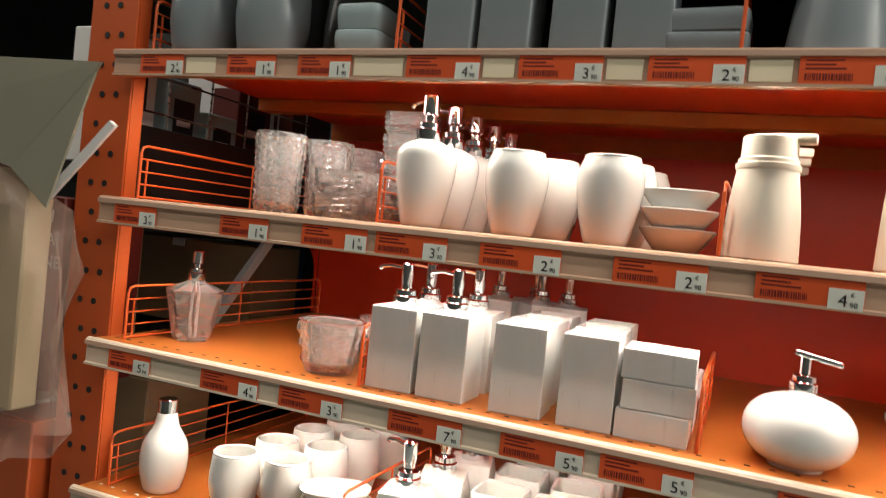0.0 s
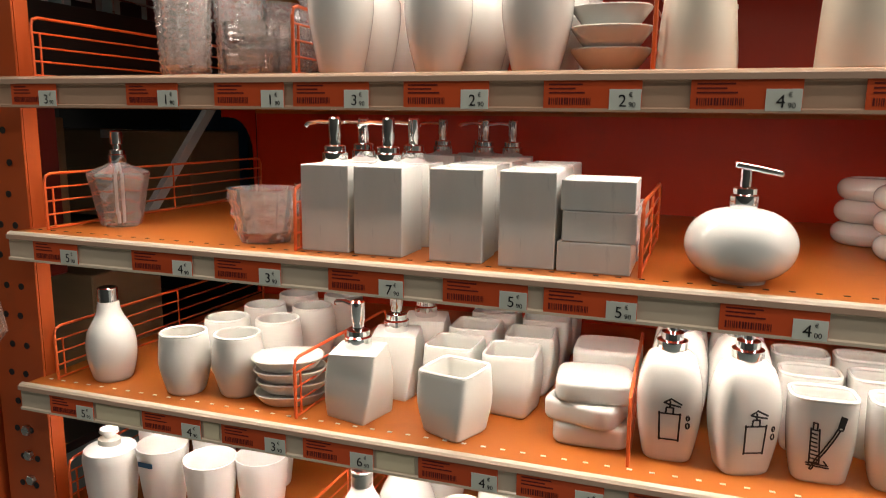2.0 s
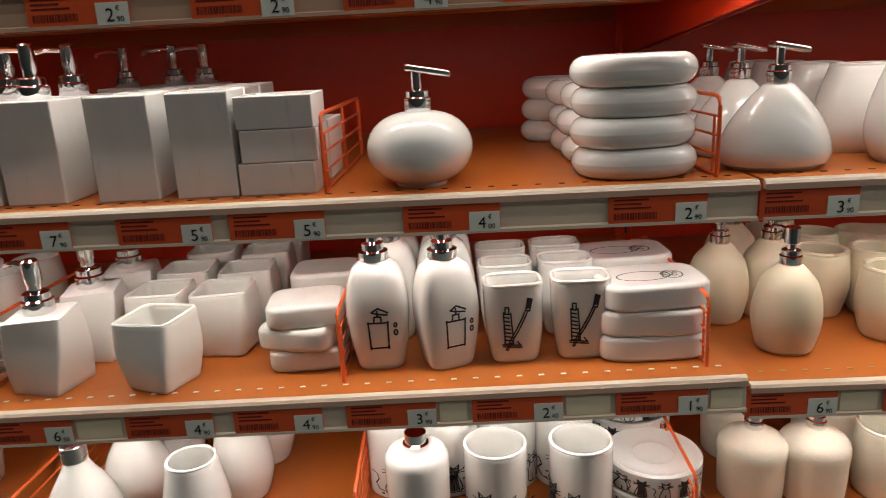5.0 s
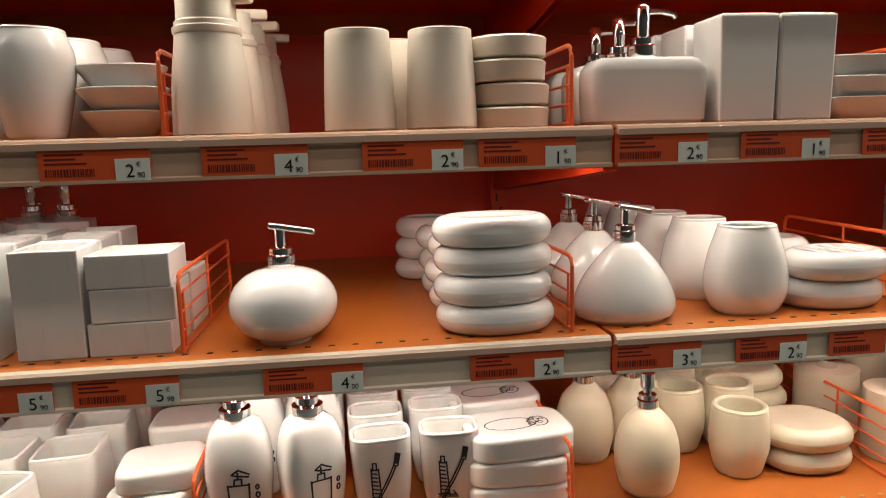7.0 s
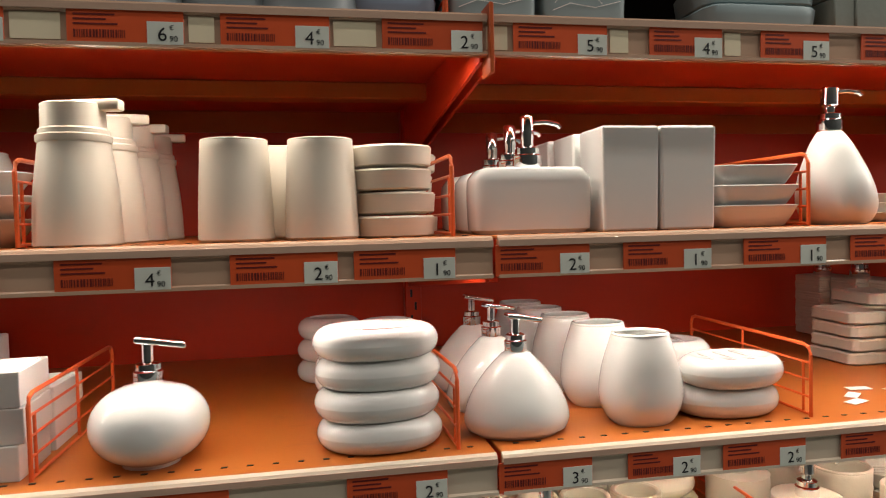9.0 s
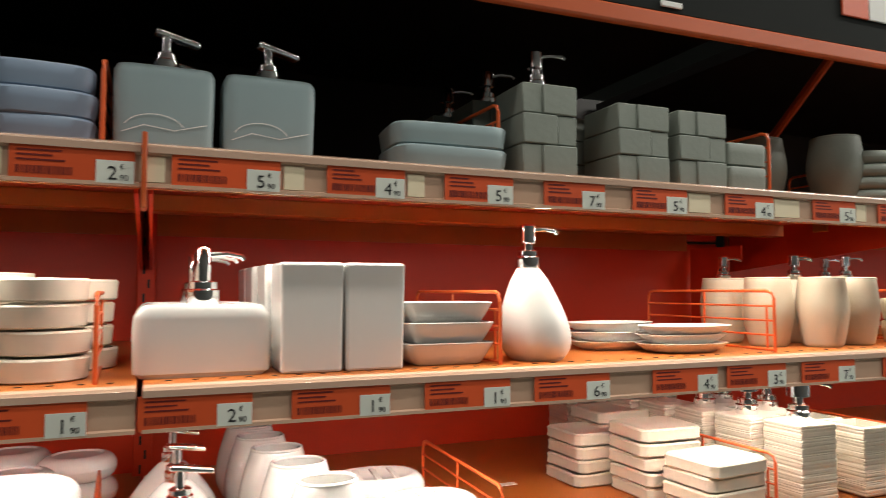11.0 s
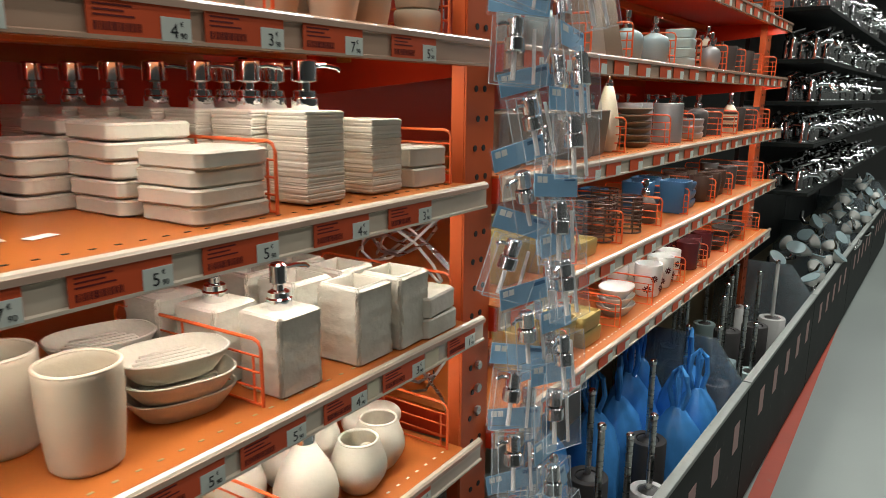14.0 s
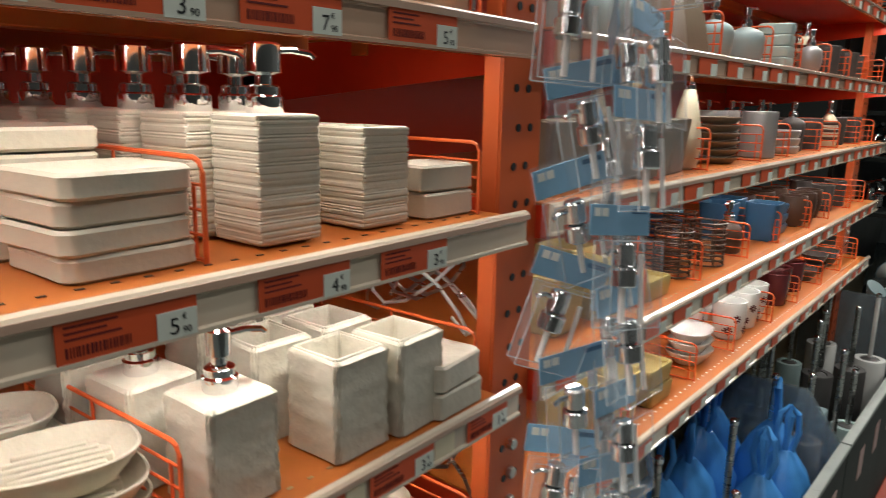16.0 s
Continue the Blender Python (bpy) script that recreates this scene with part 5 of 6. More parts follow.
def put_m(ob, spots):
    ob.matrix_basis = spots[0]
    return [ob] + [copy_thing(ob, m) for m in spots[1:]]


for key, top in TOPS3.items():
    s3 = shelf(top, 0.03, LEN3 - 0.02, "orange enamelled steel shelf of the far bay")
    s3.matrix_basis = BAY3
    r3 = rail(top, 0.03, LEN3 + 0.03, "clear plastic price rail on the far bay's shelf")
    r3.matrix_basis = BAY3
plain_tag = thing("price_tag", "orange price tag with pale price label", "price tag", "price tags of the far bay")
part("card", box(-0.09, 0, -0.0022, -0.0012, 0.0, 0.0335, 0.0003, 1), TAG, plain_tag, smooth=False)
part("price_label", box(-0.032, -0.001, -0.0028, -0.0023, 0.0005, 0.0225, 0.0002, 1), LABEL, plain_tag, "pale price label", smooth=False)
tag_rng = random.Random(12)
put_m(plain_tag, [at3(0.16 + 0.148 * k + tag_rng.uniform(-0.02, 0.02), -0.001, top - 0.0435) for top in TOPS3.values() for k in range(17)])
back3 = thing("back_panel", "orange red steel back panel of the far bay", "back panel", "back panels")
for z0, z1 in ((0.78, 1.05), (1.055, 1.29), (1.295, 1.525), (1.53, 1.80)):
    part("panel_sheet", box(0.03, LEN3, BACK + 0.002, BACK + 0.012, z0, z1, 0.003, 1), ORANGE_SHADED, back3)
back3.matrix_basis = BAY3
put_m(divider(), [at3(0.42 + 0.30 * k + 0.03 * math.sin(3 * k + j), 0.03, top, 3 * math.sin(k)) for j, top in enumerate(TOPS3.values()) for k in range(8)])

a3, b3, c3, d3, e3 = TOPS3.values()
tri = thing("vase", "taupe folded triangular resin vase", "vase", "taupe folded set")
bm_t = bmesh.new()
low = [bm_t.verts.new(p) for p in ((-0.07, -0.03, 0), (0.06, -0.04, 0), (0.07, 0.05, 0), (-0.05, 0.05, 0))]
top_v = [bm_t.verts.new(p) for p in ((-0.02, -0.02, 0.19), (0.075, -0.005, 0.17), (0.05, 0.03, 0.19), (-0.01, 0.03, 0.17))]
for i in range(4):
    bm_t.faces.new((low[i], low[(i + 1) % 4], top_v[(i + 1) % 4], top_v[i]))
bm_t.faces.new(low[::-1])
bm_t.faces.new(top_v)
bmesh.ops.bevel(bm_t, geom=list(bm_t.edges), offset=0.003, segments=1, affect="EDGES")
part("body", bm_t, TAUPE, tri, smooth=False)
put_m(tri, [at3(0.55, 0.09, b3, 10), at3(0.70, 0.12, b3, 60)])
banded = lambda a, t: 0.97 if int(t * 40) % 10 == 0 else 1.0
put_m(bottle("pale banded ceramic soap dispenser with chrome pump", solid(0.085, (0, 0.038), (0.5, 0.044), (0.85, 0.040), (1, 0.018)), PALE_BLUE, 1.0, turn=200, wave=banded, group="pale banded set"), [at3(0.84, 0.10, b3), at3(1.03, 0.09, b3, 30), at3(0.93, 0.2, b3), at3(0.35, 0.1, b3), at3(0.2, 0.12, b3)])
put_m(dish("pale teal square resin dish", 0.10, 0.09, 0.028, TEAL, n=6, group="pale teal set", flare=0.95), [at3(1.28, 0.09, b3 + 0.029 * k, 4 * k) for k in range(4)] + [at3(1.40, 0.13, b3 + 0.029 * k) for k in range(3)])
put_m(bottle("mirror mosaic soap dispenser with chrome pump", solid(0.08, (0, 0.028), (0.5, 0.036), (0.9, 0.03), (1, 0.015)), SILVER, 1.0, turn=180, seg=14, group="silver set"), [at3(1.60, 0.08, b3), at3(1.69, 0.14, b3)])
put_m(cup("dark charcoal resin bathroom tumbler", 0.095, ((0, 0.036), (1, 0.040)), CHARCOAL, group="dark resin set"), [at3(1.86, 0.09, b3), at3(1.97, 0.1, b3), at3(2.2, 0.1, b3), at3(2.4, 0.12, b3), at3(1.74, 0.09, c3), at3(1.84, 0.2, c3), at3(2.15, 0.1, c3), at3(2.3, 0.1, c3), at3(2.42, 0.1, c3), at3(2.1, 0.1, d3), at3(2.3, 0.1, d3), at3(2.2, 0.2, d3)])
put_m(cup("square dark taupe resin tumbler", 0.105, ((0, 0.046), (1, 0.056)), TAUPE, n=12, group="taupe square set"), [at3(0.46, 0.085, c3, -4), at3(0.58, 0.10, c3, 6), at3(0.30, 0.1, c3), at3(0.15, 0.1, c3), at3(0.48, 0.21, c3)])
put_m(bottle("tall slim ochre ribbed soap bottle with steel pump", solid(0.165, (0, 0.026), (0.3, 0.032), (0.7, 0.024), (1, 0.012)), SAND, 0.8, "flat", 0, group="slim bottle set", wave=lambda a, t: 1 + 0.02 * math.sin(60 * t)), [at3(0.70, 0.085, c3), at3(0.64, 0.2, c3), at3(0.76, 0.2, c3), at3(0.70, 0.3, c3)])
put_m(dish("brown round stacked plate dish", 0.118, 0.10, 0.016, TAUPE, group="brown plates", flare=0.7), [at3(0.92, 0.095, c3 + 0.0185 * k) for k in range(6)] + [at3(1.02, 0.21, c3 + 0.0185 * k) for k in range(5)])
put_m(cup("satin silver cylinder tumbler", 0.118, ((0, 0.045), (1, 0.045)), SILVER, group="silver set"), [at3(1.20, 0.085, c3), at3(1.12, 0.19, c3), at3(1.25, 0.2, c3)])
put_m(dish("round dark grey dish", 0.08, 0.075, 0.022, SILVER, group="silver set", flare=0.9), [at3(1.45, 0.08, c3 + 0.023 * k) for k in range(3)])
put_m(bottle("dark resin soap dispenser with chrome pump", solid(0.10, (0, 0.034), (0.5, 0.036), (0.9, 0.034), (1, 0.015)), CHARCOAL, 1.0, turn=200, group="dark resin set"), [at3(0.98 + 0.16 * k, 0.30 + 0.02 * (k % 2), c3, 20 * k) for k in range(8)] + [at3(1.58, 0.1, c3), at3(2.1, 0.2, b3), at3(2.3, 0.22, b3)])
striped = bottle("pale and dark striped soap bottle", solid(0.11, (0, 0.028), (0.4, 0.034), (0.8, 0.026), (1, 0.012)), SAND, 0.9, turn=200, group="striped set")
for k in range(3):
    part("band", loft([(0.0335, 0.025 + 0.025 * k), (0.0348, 0.027 + 0.025 * k), (0.0348, 0.033 + 0.025 * k), (0.0335, 0.035 + 0.025 * k)], 28), BROWN, striped, "dark brown band")
put_m(striped, [at3(1.96, 0.08, c3), at3(1.66, 0.22, c3), at3(1.62, 0.1, b3)])
put_m(cup("square ochre gold resin tumbler", 0.098, ((0, 0.040), (1, 0.048)), GOLD, n=10, group="ochre gold set"), [at3(0.33, 0.09, d3), at3(0.42, 0.20, d3), at3(0.44, 0.09, e3), at3(0.32, 0.12, e3), at3(0.2, 0.1, d3)])
put_m(dish("square ochre gold resin dish", 0.115, 0.095, 0.04, GOLD, n=10, group="ochre gold set", flare=0.95), [at3(0.52, 0.085, d3), at3(0.58, 0.085, e3), at3(0.575, 0.087, e3 + 0.041)])
wire_cup = thing("wire_tumbler", "dark wire mesh tumbler", "tumbler", "dark wire set")
for k in range(9):
    part("hoop", tube([(0.042 * math.cos(a * math.pi / 10), 0.042 * math.sin(a * math.pi / 10), 0.004 + 0.0125 * k) for a in range(21)], 0.0022, 5), BROWN, wire_cup)
for k in range(8):
    part("upright_wire", tube([(0.042 * math.cos(k * math.pi / 4), 0.042 * math.sin(k * math.pi / 4), 0.003), (0.042 * math.cos(k * math.pi / 4), 0.042 * math.sin(k * math.pi / 4), 0.105)], 0.002, 5), BROWN, wire_cup)
put_m(wire_cup, [at3(0.89, 0.085, d3), at3(0.80, 0.16, d3), at3(0.72, 0.1, d3), at3(1.0, 0.2, d3)])
put_m(bottle("dark wire wrapped soap dispenser with chrome pump", solid(0.085, (0, 0.036), (0.7, 0.036), (1, 0.016)), BROWN, 1.0, turn=180, group="dark wire set"), [at3(0.76, 0.22, d3), at3(1.08, 0.1, d3)])
put_m(cup("steel blue square plastic tumbler", 0.105, ((0, 0.040), (1, 0.047)), BLUE, n=6, group="steel blue set"), [at3(1.34, 0.085, d3), at3(1.24, 0.18, d3), at3(1.37, 0.2, d3)])
put_m(dish("steel blue square dish", 0.09, 0.08, 0.03, BLUE, n=6, group="steel blue set"), [at3(1.47, 0.1, d3 + 0.03 * k) for k in range(3)] + [at3(1.1, 0.28, d3 + 0.03 * k) for k in range(3)])
put_m(cup("very dark brown round tumbler", 0.095, ((0, 0.034), (0.6, 0.044), (1, 0.042)), BROWN, group="dark brown set"), [at3(1.66, 0.09, d3), at3(1.78, 0.09, d3), at3(1.9, 0.1, d3), at3(1.7, 0.2, d3), at3(1.85, 0.2, d3), at3(1.56, 0.22, d3)])
flower = cup("white ceramic tumbler with dark flower print", 0.102, ((0, 0.036), (0.6, 0.043), (1, 0.044)), WHITE, group="flower print set")
for cu, cv in ((-0.004, 0.062), (0.024, 0.030), (-0.024, 0.028)):
    ink(flower, [[(cu + 0.003 * math.cos(k * math.pi / 4), cv + 0.003 * math.sin(k * math.pi / 4)), (cu + 0.011 * math.cos(k * math.pi / 4), cv + 0.011 * math.sin(k * math.pi / 4))] for k in range(8)], lambda v: 0.0445, 2.0, 1.0, 1.0, 0.0042, "flower_print", "dark purple flower print", BURGUNDY)
put_m(flower, [at3(1.12, 0.085, e3, -40), at3(1.25, 0.09, e3, -30), at3(1.10, 0.19, e3, 20), at3(1.24, 0.2, e3, 10), at3(1.36, 0.1, e3, -20)])
put_m(dish("pale blue oval bowl dish with floral rim", 0.13, 0.10, 0.034, WHITE, group="flower print set", flare=0.6), [at3(0.86, 0.09, e3 + 0.026 * k, -8 + 7 * k) for k in range(3)] + [at3(0.80, 0.24, e3)])
put_m(cup("dark burgundy glazed ceramic tumbler", 0.10, ((0, 0.038), (1, 0.044)), BURGUNDY, group="burgundy set"), [at3(1.56, 0.09, e3), at3(1.66, 0.11, e3), at3(1.6, 0.2, e3), at3(1.78, 0.1, e3), at3(1.75, 0.22, e3)])
put_m(dish("dark grey oval bowl", 0.11, 0.09, 0.04, CHARCOAL, group="dark resin set", flare=0.6), [at3(1.98, 0.1, e3), at3(2.12, 0.1, e3), at3(2.12, 0.1, e3 + 0.035), at3(2.3, 0.1, e3), at3(2.42, 0.12, e3)])
put_m(dish("green grey stacked resin dish", 0.11, 0.1, 0.035, GREYGREEN, n=4, group="grey green block set"), [at3(0.5 + 0.28 * k, 0.1, a3 + 0.036 * j) for k in range(7) for j in range(1 + k % 3)])

# ---- open bins at the foot ----
BIN_Y = -0.242
standing = set(scene.objects)
for n_bin, (x0, x1) in enumerate(((2.20, 3.515), (3.525, 4.86), (4.87, 6.3), (6.31, 7.8), (7.81, 9.3))):
    bin_ob = thing("floor_bin", "dark grey sheet metal floor bin with a worn white edge", "bin", "floor bins")
    part("front_panel", box(x0, x1, BIN_Y, BIN_Y + 0.012, 0.02, 0.485, 0.002, 1), BIN_GREY, bin_ob)
    part("edge", box(x0, x1, BIN_Y - 0.006, BIN_Y + 0.022, 0.486, 0.502, 0.003, 2), BIN_EDGE, bin_ob, "worn white metal edge")
    part("bottom", box(x0, x1, BIN_Y + 0.013, 0.252, 0.10, 0.12), BIN_GREY, bin_ob)
    part("rear_panel", box(x0, x1, 0.24, 0.252, 0.121, 0.76), TAN_CARD, bin_ob, "tan rear board")
    for xs in (x0, x1 - 0.006):
        side = bmesh.new()
        outline = ((BIN_Y + 0.013, 0.121), (BIN_Y + 0.013, 0.484), (-0.12, 0.63), (0.235, 0.63), (0.235, 0.121))
        va = [side.verts.new((xs, y, z)) for y, z in outline]
        vb = [side.verts.new((xs + 0.004, y, z)) for y, z in outline]
        side.faces.new(va)
        side.faces.new(vb[::-1])
        for i in range(5):
            side.faces.new((va[i], vb[i], vb[(i + 1) % 5], va[(i + 1) % 5]))
        part("divider_panel", side, BIN_SIDE, bin_ob, "grey plastic divider panel", smooth=False)
    for k in range(5):
        xk = x0 + 0.2 + 0.24 * k
        part("sticker", box(xk, xk + 0.07, BIN_Y - 0.0012, BIN_Y - 0.0002, 0.30, 0.40), mat("pink_white_sticker", (0.42, 0.25, 0.23), 0.5) if n_bin == 0 and k == 0 else bpy.data.materials["pink_white_sticker"], bin_ob, "faded pinkish price sticker")


def toilet_brush(label, material, r, h, pole, tip=STEEL, n=2.0):
    ob = thing("toilet_brush", label, "toilet brush", "toilet brushes in the bins")
    part("holder", loft([(0, 0), (r - 0.003, 0), (r, 0.004), (r, h - 0.003), (r - 0.002, h), (r * 0.62, h), (r * 0.6, h - 0.01), (0, h - 0.012)], 32, n), material, ob)
    part("lid", loft([(0, h - 0.012), (r * 0.55, h - 0.012), (r * 0.55, h - 0.002), (0.012, h + 0.006), (0, h + 0.006)], 24), CHARCOAL, ob, "dark round lid")
    part("pole", cyl(0.0085, h, pole, 14, 0.002), tip, ob, "slim metal handle")
    part("end_cap", cyl(0.0105, pole, pole + 0.018, 14, 0.004), CHROME, ob)
    return ob


put(toilet_brush("charcoal toilet brush holder with steel handle", CHARCOAL, 0.055, 0.33, 0.56), [(3.02, -0.075, 0.121), (2.72, -0.02, 0.121), (2.55, -0.12, 0.121), (4.20, 0.0, 0.121), (4.35, -0.08, 0.121)])
put(toilet_brush("steel toilet brush with square grey holder", PALE_BLUE, 0.055, 0.24, 0.56, n=6), [(3.40, -0.06, 0.121, 15), (3.28, 0.08, 0.121, 8), (3.10, 0.16, 0.121), (3.75, 0.05, 0.121), (3.9, 0.12, 0.121), (4.05, -0.02, 0.121), (4.1, 0.16, 0.121)])
put(toilet_brush("clear plastic wrapped toilet brush", FROST, 0.05, 0.30, 0.50), [(2.66, -0.15, 0.121), (2.80, -0.16, 0.121), (3.65, -0.1, 0.121), (2.45, -0.05, 0.121)])
put(toilet_brush("black toilet brush holder with white rim", DARK, 0.06, 0.22, 0.55), [(3.88, -0.05, 0.121), (3.80, -0.15, 0.121), (4.5, 0.05, 0.121)])
put(toilet_brush("white ceramic toilet brush with dark flowers", WHITE, 0.06, 0.30, 0.56, WHITE), [(4.62, -0.10, 0.121), (4.70, 0.10, 0.121)])
put(toilet_brush("pale green plastic toilet brush", TEAL, 0.05, 0.28, 0.46, STEEL), [(3.72, 0.16, 0.121), (3.90, -0.17, 0.121), (4.0, 0.17, 0.121), (4.4, 0.15, 0.121)])


def blue_bag(seed):
    rng = random.Random(seed)
    ob = thing("plastic_bag", "bright blue plastic bag tied round a toilet brush", "plastic bag", "blue bags in the bin")
    ph = rng.uniform(0, 6)
    crumple = lambda a, t: 1 + 0.10 * math.sin(3 * a + ph + 4 * t) + 0.07 * math.sin(7 * a + 9 * t + ph)
    part("bag_body", loft([(0, 0), (0.06, 0.0), (0.085, 0.04), (0.092, 0.12), (0.085, 0.22), (0.06, 0.29), (0.03, 0.335), (0.016, 0.35), (0, 0.352)], 40, wave=crumple), BLUE_FILM, ob)
    for s in (-1, 1):
        pts = [(s * 0.012, 0, 0.335), (s * 0.03, 0.006 * s, 0.40), (s * 0.022, 0.0, 0.455), (s * 0.004, 0.0, 0.475), (-s * 0.006, 0.004, 0.45), (0.0, 0.0, 0.39), (0.002, 0.0, 0.34)]
        part("handle", tube(pts, 0.008, 8), BLUE_FILM, ob)
    return ob


put(blue_bag(1), [(3.40, -0.07, 0.21, 20), (3.30, -0.13, 0.18, 120), (3.14, -0.12, 0.17, 70)])
put(blue_bag(2), [(3.24, 0.07, 0.20, 60), (3.06, 0.04, 0.19, 200), (2.90, 0.05, 0.2, 100), (2.70, 0.1, 0.2, 10), (3.40, 0.10, 0.20, 160)])

# ---- dark tap displays beyond the far post ----
display = thing("display_rack", "dark tap display rack beyond the orange shelving", "display rack")
for x0 in (4.95, 6.4, 7.9):
    part("rear_panel", box(x0, x0 + 1.44, 0.20, 0.22, 0.5, 2.4), BOARD, display)
    for z in (0.98, 1.22, 1.42, 1.62, 1.86):
        part("shelf_board", box(x0, x0 + 1.44, -0.14, 0.20, z - 0.02, z, 0.002, 1), GREEN_BLACK, display)
tap = thing("tap", "chrome basin tap on a dark display shelf", "tap", "chrome taps")
part("tap_body", loft([(0, 0), (0.026, 0), (0.026, 0.008), (0.019, 0.012), (0.018, 0.09), (0.014, 0.10), (0, 0.102)], 20), CHROME, tap)
part("spout", tube([(0, 0, 0.06), (0, -0.04, 0.085), (0, -0.09, 0.08), (0, -0.11, 0.055)], 0.011, 10), CHROME, tap)
part("lever", tube([(0, 0, 0.10), (0, 0.02, 0.125), (0, -0.05, 0.145)], 0.008, 8), CHROME, tap)
tap_rng = random.Random(5)
put(tap, [(5.0 + 0.105 * k + tap_rng.uniform(-0.03, 0.03), -0.10 + 0.13 * (j % 2) + tap_rng.uniform(-0.03, 0.03), z, tap_rng.uniform(-60, 60)) for z in (0.98, 1.22, 1.42, 1.62, 1.86) for j in range(2) for k in range(24)])
fitting = thing("sink_fitting", "white plastic sink fitting lying in the bin", "sink fitting", "white fittings")
part("basin", loft([(0, 0), (0.018, 0.0), (0.033, 0.02), (0.046, 0.04), (0.043, 0.042), (0.03, 0.022), (0, 0.012)], 24), MATT, fitting)
part("rim_ring", loft([(0.041, 0.041), (0.048, 0.040), (0.048, 0.045), (0.042, 0.046)], 24), PALE_BLUE, fitting)
part("outlet", tube([(0, 0, 0.0), (0.02, 0.015, -0.03), (0.06, 0.03, -0.03), (0.09, 0.03, -0.01)], 0.011, 10), CHROME, fitting)
put_m(fitting, [pose(5.0 + 0.16 * k + tap_rng.uniform(-0.07, 0.07), -0.17 + 0.13 * j + tap_rng.uniform(-0.05, 0.05), 0.50 + 0.13 * j + tap_rng.uniform(-0.05, 0.05), tap_rng.uniform(-70, 70), tap_rng.uniform(-60, 60), tap_rng.uniform(0, 360)) for j in range(2) for k in range(26)])

# the bins and displays stand slightly askew to the shelving
ASKEW = Matrix.Translation((2.15, 0.057, 0)) @ pose(0, 0, 0, 0, 0, -2.4) @ Matrix.Translation((-2.15, 0, 0))
for ob in [o for o in scene.objects if o not in standing and o.parent is None]:
    ob.matrix_basis = ASKEW @ ob.matrix_basis

# ---- hanging strip of blister packs ----
strip_ob = thing("hanging_strip", "clear plastic hanging strip in front of the rack upright", "hanging strip")
part("band", box(2.098, 2.128, -0.035, -0.0335, 0.45, 1.98), CLEAR, strip_ob)
part("hook", tube([(2.113, -0.034, 1.975), (2.113, -0.02, 1.99), (2.113, 0.0, 1.985)], 0.003), STEEL, strip_ob)


def blister():
    ob = thing("blister_pack", "clear blister pack with blue header card and chrome pump", "blister pack", "blister packs on the hanging strip")
    part("backing", box(-0.052, 0.052, 0.0, 0.0006, -0.045, 0.0), CLEAR, ob)
    part("header_card", box(-0.05, 0.05, -0.003, -0.0012, -0.040, -0.004, 0.0005, 1), BLUE_CARD, ob, "light blue printed header card")
    part("print_mark", box(0.018, 0.044, -0.0036, -0.0031, -0.014, -0.008), BLUE, ob, "dark blue printed mark")
    part("print_mark", box(-0.044, -0.034, -0.0036, -0.0031, -0.018, -0.008), PAPER, ob, "small white printed square")
    part("print_mark", box(-0.032, -0.022, -0.0036, -0.0031, -0.018, -0.008), PAPER, ob, "small white printed square")
    shell = box(-0.044, 0.044, -0.030, -0.0005, -0.150, -0.044, 0.006, 2)
    part("blister_shell", shell, CLEAR, ob, "clear moulded shell")
    # thin pale tubes added round the shell as its edge highlights
    for depth in (-0.030, -0.002):
        part("shell_rim", tube([(-0.042, depth, -0.148), (0.042, depth, -0.148), (0.042, depth, -0.046), (-0.042, depth, -0.046), (-0.042, depth, -0.148)], 0.0009, 6), EDGE_GLINT, ob, "painted highlight along the clear shell's edge")
    part("pump_collar", cyl(0.016, -0.100, -0.078, 20, 0.002), CHROME, ob, "chrome pump collar", m=pose(-0.008, -0.015, 0))
    part("pump_head", cyl(0.013, -0.077, -0.048, 20, 0.003), CHROME, ob, "chrome pump head", m=pose(-0.008, -0.015, 0))
    part("spout", tube([(-0.008, -0.015, -0.060), (-0.03, -0.017, -0.058), (-0.04, -0.017, -0.063)], 0.0032, 8), CHROME, ob)
    part("dip_tube", tube([(0.022, -0.015, -0.062), (0.026, -0.015, -0.145)], 0.003, 8), FROST, ob, "white dip tube")
    part("dip_tube", tube([(-0.008, -0.015, -0.098), (-0.008, -0.015, -0.142)], 0.004, 8), FROST, ob, "white dip tube")
    return ob


bl_rng = random.Random(3)
bl_spots = []
for k in range(13):
    z = 1.945 - 0.115 * k
    bl_spots.append(pose(2.10 + bl_rng.uniform(-0.012, 0.012), -0.075 + bl_rng.uniform(-0.015, 0.01), z, bl_rng.uniform(-16, 4), bl_rng.uniform(-18, 18), -38 + bl_rng.uniform(-14, 14)))
    bl_spots.append(pose(2.175 + bl_rng.uniform(-0.012, 0.012), -0.065 + bl_rng.uniform(-0.015, 0.01), z - 0.055, bl_rng.uniform(-10, 2), bl_rng.uniform(4, 26), 28 + bl_rng.uniform(-16, 16)))
    bl_spots.append(pose(2.14 + bl_rng.uniform(-0.02, 0.02), -0.125, z - 0.03 - 0.02 * (k % 2), -8, bl_rng.uniform(-12, 16), -8 + bl_rng.uniform(-12, 12)))
put_m(blister(), bl_spots)

